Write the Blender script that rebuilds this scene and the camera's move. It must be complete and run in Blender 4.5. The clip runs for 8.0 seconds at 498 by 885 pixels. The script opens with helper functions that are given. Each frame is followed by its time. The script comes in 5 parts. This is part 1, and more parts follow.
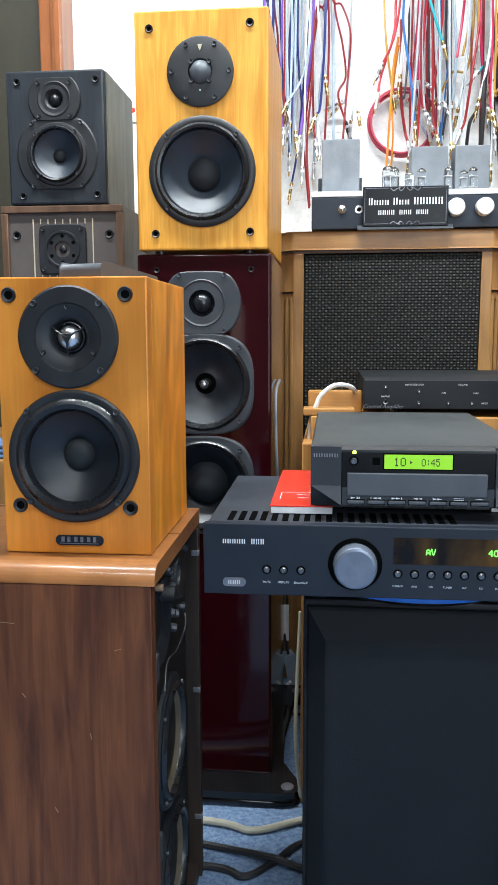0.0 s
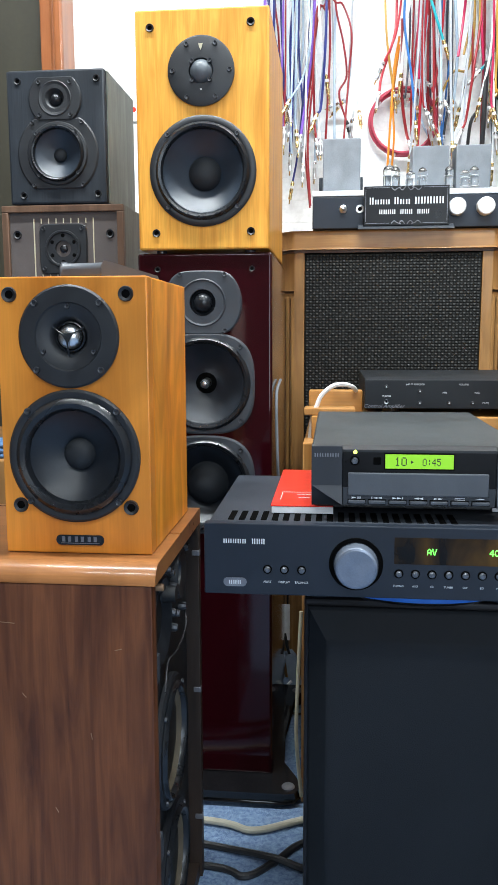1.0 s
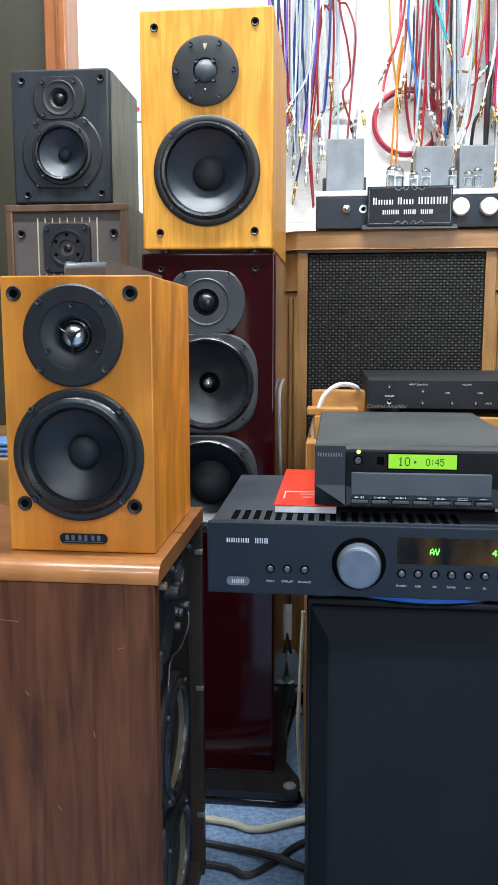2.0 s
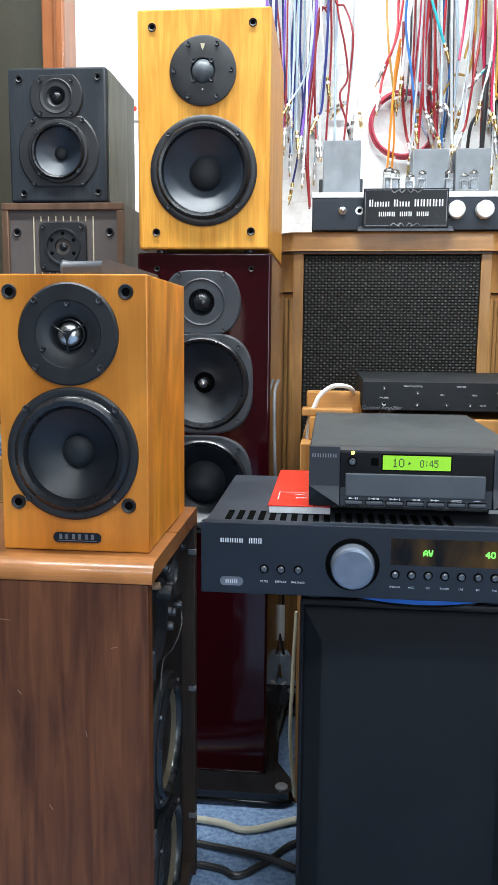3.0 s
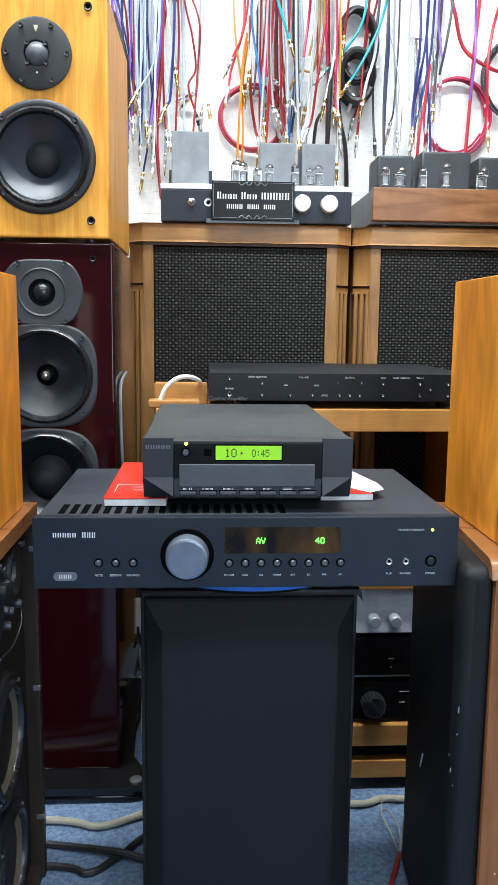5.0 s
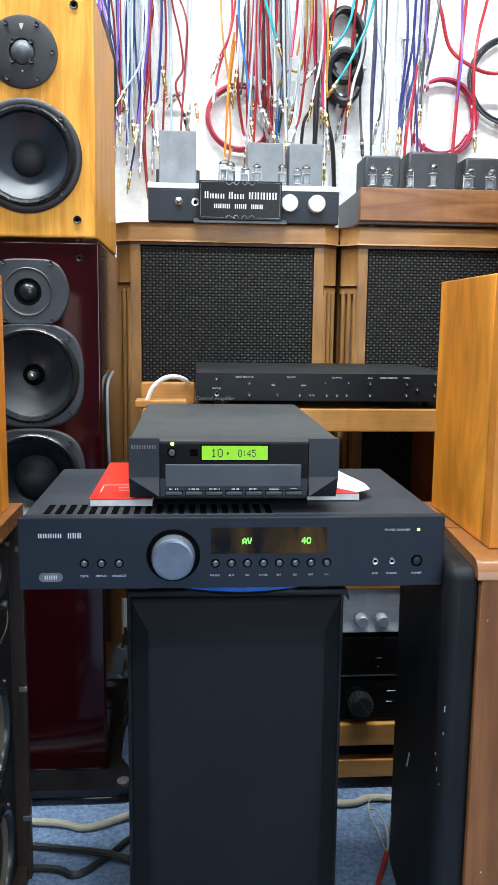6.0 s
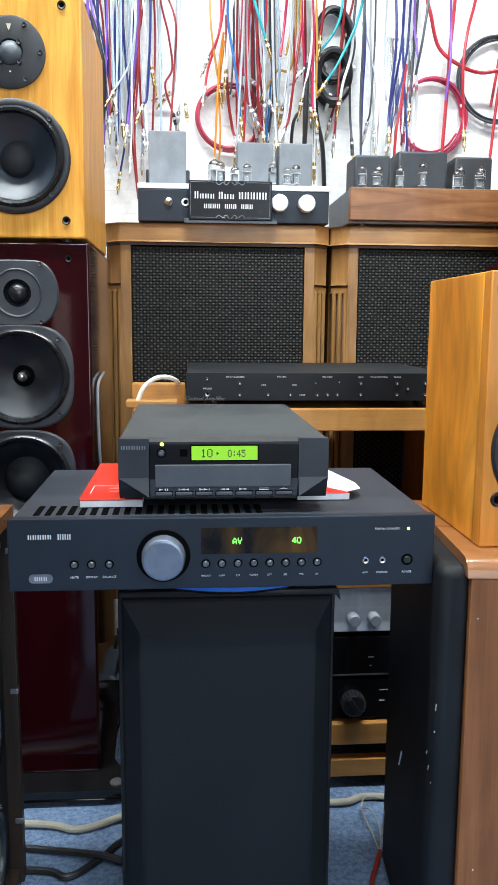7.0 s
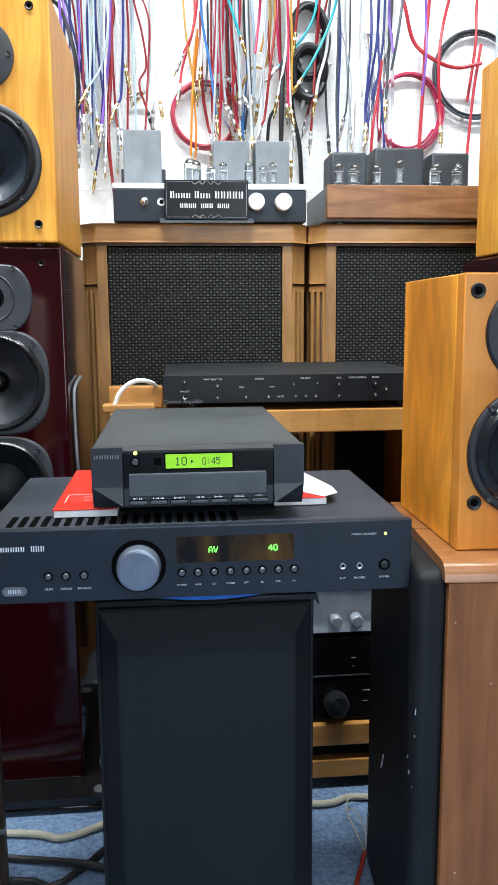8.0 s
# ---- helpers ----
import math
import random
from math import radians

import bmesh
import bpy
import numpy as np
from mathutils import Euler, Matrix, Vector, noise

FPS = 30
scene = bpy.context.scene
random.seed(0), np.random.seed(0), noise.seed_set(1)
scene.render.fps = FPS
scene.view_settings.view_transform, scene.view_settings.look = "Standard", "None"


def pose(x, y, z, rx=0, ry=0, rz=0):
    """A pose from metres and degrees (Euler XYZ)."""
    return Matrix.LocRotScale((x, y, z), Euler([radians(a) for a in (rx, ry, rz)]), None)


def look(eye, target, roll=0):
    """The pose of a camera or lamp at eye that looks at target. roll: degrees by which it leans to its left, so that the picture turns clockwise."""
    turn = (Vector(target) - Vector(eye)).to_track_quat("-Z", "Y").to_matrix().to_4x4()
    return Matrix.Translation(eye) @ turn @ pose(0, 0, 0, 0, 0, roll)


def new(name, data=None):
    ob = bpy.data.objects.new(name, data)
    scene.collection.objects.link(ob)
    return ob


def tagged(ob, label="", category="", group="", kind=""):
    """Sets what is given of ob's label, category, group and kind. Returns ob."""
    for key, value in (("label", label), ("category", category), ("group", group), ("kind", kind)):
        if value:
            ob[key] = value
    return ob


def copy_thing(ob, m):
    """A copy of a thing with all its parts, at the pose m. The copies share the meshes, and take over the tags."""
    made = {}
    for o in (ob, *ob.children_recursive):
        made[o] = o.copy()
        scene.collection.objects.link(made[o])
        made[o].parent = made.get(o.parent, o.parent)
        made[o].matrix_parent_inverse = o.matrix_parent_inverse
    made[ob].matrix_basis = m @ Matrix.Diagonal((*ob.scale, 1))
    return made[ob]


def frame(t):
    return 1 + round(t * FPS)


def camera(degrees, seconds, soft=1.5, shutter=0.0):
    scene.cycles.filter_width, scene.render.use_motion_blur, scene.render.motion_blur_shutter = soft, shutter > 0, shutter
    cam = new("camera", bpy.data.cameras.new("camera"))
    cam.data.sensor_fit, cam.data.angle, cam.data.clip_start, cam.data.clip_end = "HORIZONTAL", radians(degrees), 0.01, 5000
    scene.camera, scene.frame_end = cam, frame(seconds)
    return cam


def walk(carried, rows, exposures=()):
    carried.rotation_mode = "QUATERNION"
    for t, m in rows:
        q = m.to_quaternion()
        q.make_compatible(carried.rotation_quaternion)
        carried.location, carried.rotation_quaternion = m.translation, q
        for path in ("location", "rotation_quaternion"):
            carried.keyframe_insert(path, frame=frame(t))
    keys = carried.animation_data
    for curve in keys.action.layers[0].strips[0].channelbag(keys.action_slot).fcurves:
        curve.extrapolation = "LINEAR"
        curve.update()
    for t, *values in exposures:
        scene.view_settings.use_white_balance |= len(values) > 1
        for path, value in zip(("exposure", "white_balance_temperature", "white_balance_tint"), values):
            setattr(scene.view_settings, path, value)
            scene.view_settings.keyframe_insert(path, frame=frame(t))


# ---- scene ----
cam = camera(34.5, 8.0)
PATH = [
    (0, (0.06, -0.039, 0.744), (-0.144, 1.932, 0.47), -0.2),
    (0.5, (0.061, -0.039, 0.744), (-0.141, 1.932, 0.471), -0.2),
    (1, (0.06, -0.038, 0.744), (-0.146, 1.932, 0.469), -0.2),
    (1.5, (0.059, -0.039, 0.744), (-0.153, 1.93, 0.468), -0.2),
    (3, (0.058, -0.04, 0.743), (-0.138, 1.931, 0.47), 0.5),
    (3.5, (0.063, -0.039, 0.743), (-0.105, 1.935, 0.465), 0.4),
    (4, (0.075, -0.039, 0.742), (0.013, 1.939, 0.451), 0.3),
    (4.2, (0.082, -0.04, 0.742), (0.073, 1.939, 0.449), 0.4),
    (4.5, (0.093, -0.04, 0.743), (0.152, 1.938, 0.451), 0.5),
    (6, (0.103, -0.039, 0.744), (0.246, 1.934, 0.452), 0.7),
    (6.5, (0.104, -0.039, 0.744), (0.258, 1.933, 0.453), 0.6),
    (7, (0.107, -0.039, 0.744), (0.266, 1.933, 0.452), 0.4),
    (7.5, (0.108, -0.038, 0.744), (0.266, 1.933, 0.445), 0.2),
    (7.8, (0.1115, -0.036, 0.745), (0.28, 1.933, 0.444), 0.1),
    (8, (0.12, -0.031, 0.756), (0.312, 1.936, 0.449), -0.4),
]
walk(cam, [(t, look(eye, target, roll)) for t, eye, target, roll in PATH])

# ---- world and light ----
world = bpy.data.worlds.new("sky")
scene.world = world
world.use_nodes = True
wn = world.node_tree
sky = wn.nodes.new("ShaderNodeTexSky")
sky.sky_type, sky.sun_disc = "NISHITA", False
sky.sun_elevation, sky.sun_rotation = radians(40), radians(200)
wn.nodes["Background"].inputs[1].default_value = 0.12
wn.links.new(sky.outputs[0], wn.nodes["Background"].inputs[0])
scene.view_settings.exposure = 0.0


def area_lamp(name, x, y, z, sx, sy, watts, color, rx=0, rz=0):
    d = bpy.data.lights.new(name, "AREA")
    d.shape, d.size, d.size_y, d.energy, d.color = "RECTANGLE", sx, sy, watts, color
    ob = new(name, d)
    ob.matrix_world = pose(x, y, z, rx, 0, rz)
    return ob


CEIL = 2.75
LAMPS = ((-0.70, 0.78), (0.02, 0.78), (0.74, 0.78), (-0.70, -0.80), (0.02, -0.80), (0.74, -0.80))
for lx, ly in LAMPS:
    area_lamp("ceiling_tube_light", lx, ly, CEIL - 0.075, 0.62, 0.10, 39 if ly > 0 else 14, (0.905, 0.975, 1.0))
area_lamp("window_daylight", 1.0, -2.1, 1.35, 1.7, 1.7, 44, (0.74, 0.87, 1.0), rx=90)


# ---- materials ----
def surf(name, c1, c2, rough=0.5, metal=0.0, scale=(8, 8, 8), bump=0.1, fine=(90, 90, 90), coat=0.0,
         rvar=0.1, distort=0.6, spots=None, spec=0.5, contrast=(0.3, 0.7), pores=(0.82, 1.16), cloud=0.10):
    """Two colours mixed by stretched noise, fine bump, uneven gloss, optional specks of a third colour."""
    m = bpy.data.materials.new(name)
    m.use_nodes = True
    nt = m.node_tree
    b = nt.nodes["Principled BSDF"]
    co = nt.nodes.new("ShaderNodeTexCoord")

    def noise_at(sc, detail, dist=0.0):
        mp = nt.nodes.new("ShaderNodeMapping")
        mp.inputs["Scale"].default_value = sc
        nt.links.new(co.outputs["Object"], mp.inputs[0])
        n = nt.nodes.new("ShaderNodeTexNoise")
        n.inputs["Scale"].default_value, n.inputs["Detail"].default_value = 1.0, detail
        n.inputs["Distortion"].default_value = dist
        nt.links.new(mp.outputs[0], n.inputs["Vector"])
        return n.outputs["Fac"]

    big, small = noise_at(scale, 5, distort), noise_at(fine, 4)
    ramp = nt.nodes.new("ShaderNodeValToRGB")
    ramp.color_ramp.elements[0].position, ramp.color_ramp.elements[1].position = contrast
    ramp.color_ramp.elements[0].color, ramp.color_ramp.elements[1].color = (*c1, 1), (*c2, 1)
    nt.links.new(big, ramp.inputs[0])
    fineramp = nt.nodes.new("ShaderNodeMapRange")
    fineramp.inputs[3].default_value, fineramp.inputs[4].default_value = pores
    nt.links.new(small, fineramp.inputs[0])
    mul = nt.nodes.new("ShaderNodeVectorMath")
    mul.operation = "SCALE"
    nt.links.new(ramp.outputs[0], mul.inputs[0])
    nt.links.new(fineramp.outputs[0], mul.inputs["Scale"])
    soft = nt.nodes.new("ShaderNodeMapRange")
    soft.inputs[1].default_value, soft.inputs[2].default_value = 0.3, 0.7
    soft.inputs[3].default_value, soft.inputs[4].default_value = 1 - cloud, 1 + cloud
    nt.links.new(noise_at((17, 17, 6), 3, 1.2), soft.inputs[0])
    mul2 = nt.nodes.new("ShaderNodeVectorMath")
    mul2.operation = "SCALE"
    nt.links.new(mul.outputs[0], mul2.inputs[0])
    nt.links.new(soft.outputs[0], mul2.inputs["Scale"])
    out = mul2.outputs[0]
    if spots:
        sp = noise_at((spots[1],) * 3, 2)
        r2 = nt.nodes.new("ShaderNodeValToRGB")
        r2.color_ramp.elements[0].position, r2.color_ramp.elements[1].position = spots[2], spots[2] + 0.03
        nt.links.new(sp, r2.inputs[0])
        mix = nt.nodes.new("ShaderNodeMix")
        mix.data_type = "RGBA"
        nt.links.new(r2.outputs[0], mix.inputs[0])
        nt.links.new(out, mix.inputs[6])
        mix.inputs[7].default_value = (*spots[0], 1)
        out = mix.outputs[2]
    nt.links.new(out, b.inputs["Base Color"])
    mr = nt.nodes.new("ShaderNodeMapRange")
    mr.inputs[3].default_value, mr.inputs[4].default_value = max(0.02, rough - rvar), min(1, rough + rvar)
    nt.links.new(big, mr.inputs[0])
    nt.links.new(mr.outputs[0], b.inputs["Roughness"])
    b.inputs["Metallic"].default_value, b.inputs["Coat Weight"].default_value = metal, coat
    b.inputs["Coat Roughness"].default_value = 0.08
    b.inputs["Specular IOR Level"].default_value = spec
    if bump:
        bp = nt.nodes.new("ShaderNodeBump")
        bp.inputs["Strength"].default_value, bp.inputs["Distance"].default_value = bump, 0.002
        nt.links.new(small, bp.inputs["Height"])
        nt.links.new(bp.outputs[0], b.inputs["Normal"])
    return m


def wood(name, dark, light, rough=0.4, coat=0.0, axis=2, rings=26, bump=0.12, spots=None, pores=(0.78, 1.2), cloud=0.14):
    """Grain that runs along one axis: long noise streaks with fine pores."""
    sc, fi = [rings, rings, rings], [420, 420, 420]
    sc[axis], fi[axis] = rings * 0.09, 16
    return surf(name, dark, light, rough, 0, tuple(sc), bump, tuple(fi), coat, 0.08, 1.4, spots, contrast=(0.32, 0.68), spec=0.3, pores=pores, cloud=cloud)


def glow(name, color, strength):
    m = bpy.data.materials.new(name)
    m.use_nodes = True
    b = m.node_tree.nodes["Principled BSDF"]
    b.inputs["Base Color"].default_value = (*color, 1)
    b.inputs["Emission Color"].default_value = (*color, 1)
    b.inputs["Emission Strength"].default_value = strength
    return m


def weave(name, dark, light, size, depth=0.6):
    """Basket-weave grille cloth: threads that go over and under, as colour and relief."""
    m = bpy.data.materials.new(name)
    m.use_nodes = True
    nt = m.node_tree
    b = nt.nodes["Principled BSDF"]
    co = nt.nodes.new("ShaderNodeTexCoord")
    sep = nt.nodes.new("ShaderNodeSeparateXYZ")
    nt.links.new(co.outputs["Object"], sep.inputs[0])

    def math_node(op, a, c=None):
        n = nt.nodes.new("ShaderNodeMath")
        n.operation = op
        for i, v in enumerate((a, c)):
            if v is None:
                continue
            if isinstance(v, (int, float)):
                n.inputs[i].default_value = v
            else:
                nt.links.new(v, n.inputs[i])
        return n.outputs[0]

    k = math.pi / size
    sx = math_node("SINE", math_node("MULTIPLY", sep.outputs[0], k))
    sz = math_node("SINE", math_node("MULTIPLY", sep.outputs[2], k * 1.15))
    prod = math_node("MULTIPLY", sx, sz)
    hump = math_node("ABSOLUTE", prod)
    over = math_node("GREATER_THAN", prod, 0.0)
    height = math_node("MULTIPLY", hump, math_node("ADD", math_node("MULTIPLY", over, 0.75), 0.25))
    nz = nt.nodes.new("ShaderNodeTexNoise")
    nz.inputs["Scale"].default_value, nz.inputs["Detail"].default_value = 60, 3
    nt.links.new(co.outputs["Object"], nz.inputs["Vector"])
    fac = math_node("MULTIPLY", height, math_node("ADD", nz.outputs["Fac"], 0.45))
    ramp = nt.nodes.new("ShaderNodeValToRGB")
    ramp.color_ramp.elements[0].color, ramp.color_ramp.elements[1].color = (*dark, 1), (*light, 1)
    nt.links.new(fac, ramp.inputs[0])
    nt.links.new(ramp.outputs[0], b.inputs["Base Color"])
    b.inputs["Roughness"].default_value = 0.65
    b.inputs["Specular IOR Level"].default_value = 0.22
    bp = nt.nodes.new("ShaderNodeBump")
    bp.inputs["Strength"].default_value, bp.inputs["Distance"].default_value = depth, 0.003
    nt.links.new(height, bp.inputs["Height"])
    nt.links.new(bp.outputs[0], b.inputs["Normal"])
    return m


M = {
    "cherry": wood("cherry_veneer", (0.49, 0.150, 0.016), (0.71, 0.268, 0.038), 0.40, 0.10, rings=9, bump=0.05, pores=(0.86, 1.12), cloud=0.22),
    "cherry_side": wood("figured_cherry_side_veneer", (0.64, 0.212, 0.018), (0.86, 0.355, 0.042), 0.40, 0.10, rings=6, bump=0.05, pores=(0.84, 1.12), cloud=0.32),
    "oak": wood("honey_oak_veneer", (0.65, 0.272, 0.033), (0.82, 0.408, 0.064), 0.44, 0.08, rings=64, bump=0.08, pores=(0.72, 1.2), cloud=0.08),
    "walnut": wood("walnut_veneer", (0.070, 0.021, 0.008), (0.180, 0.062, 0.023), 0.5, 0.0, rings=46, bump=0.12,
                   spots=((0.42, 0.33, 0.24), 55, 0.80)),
    # right speaker only: brighter light on its side put into paler walnut
    "walnut_lit": wood("walnut_veneer_lit_copy", (0.175, 0.062, 0.022), (0.34, 0.135, 0.048), 0.44, 0.0, rings=18, bump=0.1, spots=((0.50, 0.40, 0.30), 55, 0.80)),
    "walnut_edge": wood("walnut_edge_band", (0.20, 0.078, 0.026), (0.31, 0.130, 0.046), 0.30, 0.4, axis=0, rings=30, bump=0.06),
    "teak": wood("teak_cabinet", (0.205, 0.096, 0.029), (0.345, 0.180, 0.062), 0.42, 0.12, rings=22, bump=0.10),
    "teak_h": wood("teak_top_slab", (0.25, 0.118, 0.038), (0.40, 0.210, 0.076), 0.38, 0.15, axis=0, rings=22, bump=0.10),
    "pine_h": wood("rack_shelf_wood", (0.39, 0.175, 0.044), (0.53, 0.265, 0.077), 0.34, 0.3, axis=0, rings=16, bump=0.06),
    "pine_v": wood("rack_post_wood", (0.36, 0.165, 0.045), (0.50, 0.25, 0.080), 0.36, 0.2, rings=16, bump=0.06),
    "amp_wood": wood("tube_amplifier_wood", (0.17, 0.070, 0.028), (0.34, 0.165, 0.075), 0.40, 0.1, axis=0, rings=28, bump=0.08),
    "door_wood": wood("door_frame_wood", (0.26, 0.085, 0.030), (0.37, 0.135, 0.050), 0.35, 0.3, rings=18, bump=0.06),
    "brown_frame": wood("brown_speaker_frame", (0.085, 0.046, 0.028), (0.15, 0.085, 0.052), 0.5, rings=30),
    "burgundy": surf("burgundy_gloss_lacquer", (0.017, 0.0012, 0.0025), (0.030, 0.0021, 0.005), 0.10, 0, (5, 5, 1), 0.0, coat=0.40, rvar=0.03, spec=0.25),
    "black_ash_h": wood("black_ash_top", (0.006, 0.006, 0.008), (0.018, 0.018, 0.022), 0.45, axis=0, rings=40, bump=0.3),
    "grey_ash": wood("grey_ash_side", (0.10, 0.11, 0.095), (0.17, 0.18, 0.155), 0.55, rings=40, bump=0.25),
    "black_plastic": surf("black_plastic", (0.007, 0.008, 0.009), (0.012, 0.013, 0.015), 0.42, scale=(20, 20, 20), bump=0.06, fine=(700, 700, 700)),
    "black_vinyl": wood("black_ash_vinyl", (0.015, 0.019, 0.025), (0.024, 0.029, 0.036), 0.5, rings=40, bump=0.15),
    "basket": surf("cast_black_driver_frame", (0.009, 0.010, 0.013), (0.015, 0.017, 0.020), 0.48, scale=(30, 30, 30), bump=0.10, fine=(900, 900, 900)),
    "grey_flange": surf("dark_grey_flange", (0.030, 0.035, 0.043), (0.045, 0.051, 0.060), 0.42, scale=(14, 14, 14), bump=0.08, fine=(900, 900, 900)),
    "rubber": surf("rubber_surround", (0.007, 0.008, 0.010), (0.012, 0.014, 0.017), 0.28, scale=(25, 25, 25), bump=0.03),
    "cone": surf("dark_pulp_cone", (0.005, 0.0075, 0.0115), (0.009, 0.013, 0.019), 0.40, scale=(30, 30, 30), bump=0.05, fine=(500, 500, 500), spec=0.5),
    "cone_grey": surf("blue_grey_polymer_cone", (0.011, 0.019, 0.030), (0.018, 0.028, 0.043), 0.42, scale=(30, 30, 30), bump=0.03, fine=(500, 500, 500), spec=0.6),
    "dust_cap": surf("matte_dust_cap", (0.014, 0.016, 0.019), (0.021, 0.024, 0.028), 0.62, scale=(40, 40, 40), bump=0.08, fine=(900, 900, 900), spec=0.3),
    "dome": surf("tweeter_dome_cloth", (0.070, 0.082, 0.094), (0.11, 0.125, 0.14), 0.42, scale=(60, 60, 60), bump=0.1, fine=(900, 900, 900)),
    "silver": surf("silver_metal", (0.62, 0.62, 0.62), (0.74, 0.74, 0.74), 0.28, 1.0, (30, 30, 30), 0.02),
    "screw": surf("black_screw_steel", (0.030, 0.032, 0.037), (0.085, 0.088, 0.095), 0.36, 0.6, (200, 200, 200), 0.05),
    "amp_black": surf("black_anodised_front", (0.007, 0.0115, 0.020), (0.010, 0.0160, 0.027), 0.46, 0.2, (12, 12, 12), 0.05, (900, 900, 900)),
    "amp_top": surf("black_painted_lid", (0.019, 0.024, 0.033), (0.027, 0.033, 0.044), 0.5, 0.1, (10, 10, 10), 0.12, (1200, 1200, 1200)),
    "cyrus_grey": surf("dark_grey_cast_case", (0.034, 0.040, 0.042), (0.047, 0.054, 0.056), 0.48, 0.1, (9, 9, 9), 0.16, (1300, 1300, 1300)),
    "cyrus_front": surf("charcoal_cast_front", (0.016, 0.019, 0.025), (0.023, 0.027, 0.034), 0.45, 0.1, (9, 9, 9), 0.14, (1300, 1300, 1300)),
    "knob_blue": surf("blue_grey_brushed_knob", (0.16, 0.19, 0.24), (0.22, 0.25, 0.31), 0.36, 0.6, (40, 40, 40), 0.06, (900, 900, 900)),
    "gloss_black": surf("smoked_acrylic", (0.006, 0.006, 0.007), (0.010, 0.010, 0.011), 0.08, 0, (8, 8, 8), 0.0, rvar=0.03),
    "slot": surf("vent_slot_dark", (0.003, 0.003, 0.003), (0.005, 0.005, 0.005), 0.9, spec=0.0),
    "carpet": surf("blue_carpet", (0.085, 0.145, 0.27), (0.22, 0.32, 0.47), 0.95, 0, (140, 140, 140), 1.0, (520, 520, 520), rvar=0.02, contrast=(0.30, 0.70)),
    "wall": surf("white_wall_paint", (0.80, 0.80, 0.79), (0.86, 0.86, 0.85), 0.6, 0, (3, 3, 3), 0.10, (120, 120, 120)),
    "ceiling": surf("white_ceiling_paint", (0.78, 0.78, 0.77), (0.84, 0.84, 0.83), 0.8, 0, (3, 3, 3), 0.08),
    "olive": surf("dark_olive_panel", (0.022, 0.019, 0.009), (0.037, 0.032, 0.017), 0.6, 0, (3, 3, 1), 0.1),
    "brown_cloth": surf("brown_baffle_cloth", (0.075, 0.060, 0.056), (0.10, 0.083, 0.077), 0.8, 0, (10, 10, 10), 0.3, (800, 800, 800)),
    "red_paper": surf("red_book_cover", (0.66, 0.026, 0.016), (0.74, 0.038, 0.022), 0.30, 0, (10, 10, 10), 0.03, coat=0.3),
    "white_paper": surf("white_paper", (0.80, 0.81, 0.83), (0.86, 0.87, 0.88), 0.7, 0, (20, 20, 20), 0.05),
    "white_plastic": surf("white_plastic", (0.76, 0.76, 0.75), (0.84, 0.84, 0.83), 0.35, 0, (20, 20, 20), 0.02),
    "trafo_grey": surf("hammered_grey_paint", (0.150, 0.168, 0.188), (0.200, 0.218, 0.240), 0.55, 0.0, (30, 30, 30), 0.12, (420, 420, 420)),
    "trafo_dark": surf("dark_transformer_paint", (0.030, 0.036, 0.044), (0.045, 0.052, 0.062), 0.5, 0.1, (30, 30, 30), 0.25, (400, 400, 400)),
    "aluminium": surf("brushed_aluminium", (0.68, 0.73, 0.78), (0.76, 0.81, 0.86), 0.42, 0.05, (3, 200, 200), 0.04),
    "gold": surf("gold_plating", (0.74, 0.54, 0.24), (0.84, 0.64, 0.32), 0.25, 1.0, (50, 50, 50), 0.02),
    "kraft": surf("buff_paper_cone", (0.10, 0.078, 0.050), (0.15, 0.12, 0.08), 0.8, 0, (20, 20, 20), 0.2, (500, 500, 500)),
    "grille_black": surf("black_grille_cloth", (0.0036, 0.0048, 0.0064), (0.0066, 0.0085, 0.0110), 0.60, 0, (6, 6, 6), 0.35, (1400, 1400, 1400), spec=0.32),
    "panelling": wood("brown_wall_panelling", (0.060, 0.048, 0.040), (0.11, 0.092, 0.080), 0.6, rings=10, bump=0.1),
}
M["weave"] = weave("woven_grille_cloth", (0.003, 0.003, 0.003), (0.064, 0.065, 0.061), 0.0066, 0.9)


def glass(name, tint=(1, 1, 1), rough=0.02):
    m = bpy.data.materials.new(name)
    m.use_nodes = True
    b = m.node_tree.nodes["Principled BSDF"]
    b.inputs["Base Color"].default_value = (*tint, 1)
    b.inputs["Roughness"].default_value = rough
    b.inputs["Transmission Weight"].default_value = 1.0
    b.inputs["IOR"].default_value = 1.45
    return m


M["glass"] = glass("clear_glass")
M["valve_glass"] = glass("thin_valve_glass", (0.96, 0.97, 0.97))
M["valve_glass"].node_tree.nodes["Principled BSDF"].inputs["IOR"].default_value = 1.22
M["dark_edge"] = wood("dark_brown_cabinet_edge", (0.020, 0.013, 0.010), (0.045, 0.030, 0.022), 0.5, rings=30)
M["cable_black"] = surf("black_cable_jacket", (0.012, 0.012, 0.013), (0.022, 0.022, 0.024), 0.45, bump=0.03)
M["cream"] = surf("cream_cable_jacket", (0.46, 0.41, 0.28), (0.56, 0.50, 0.36), 0.5, bump=0.03)
M["scuff"] = surf("scuffed_bare_wood", (0.22, 0.13, 0.075), (0.32, 0.20, 0.12), 0.7, bump=0)
M["black_lid"] = surf("black_textured_lid", (0.009, 0.011, 0.013), (0.014, 0.016, 0.019), 0.6, 0.0, (10, 10, 10), 0.15, (1200, 1200, 1200), spec=0.25)
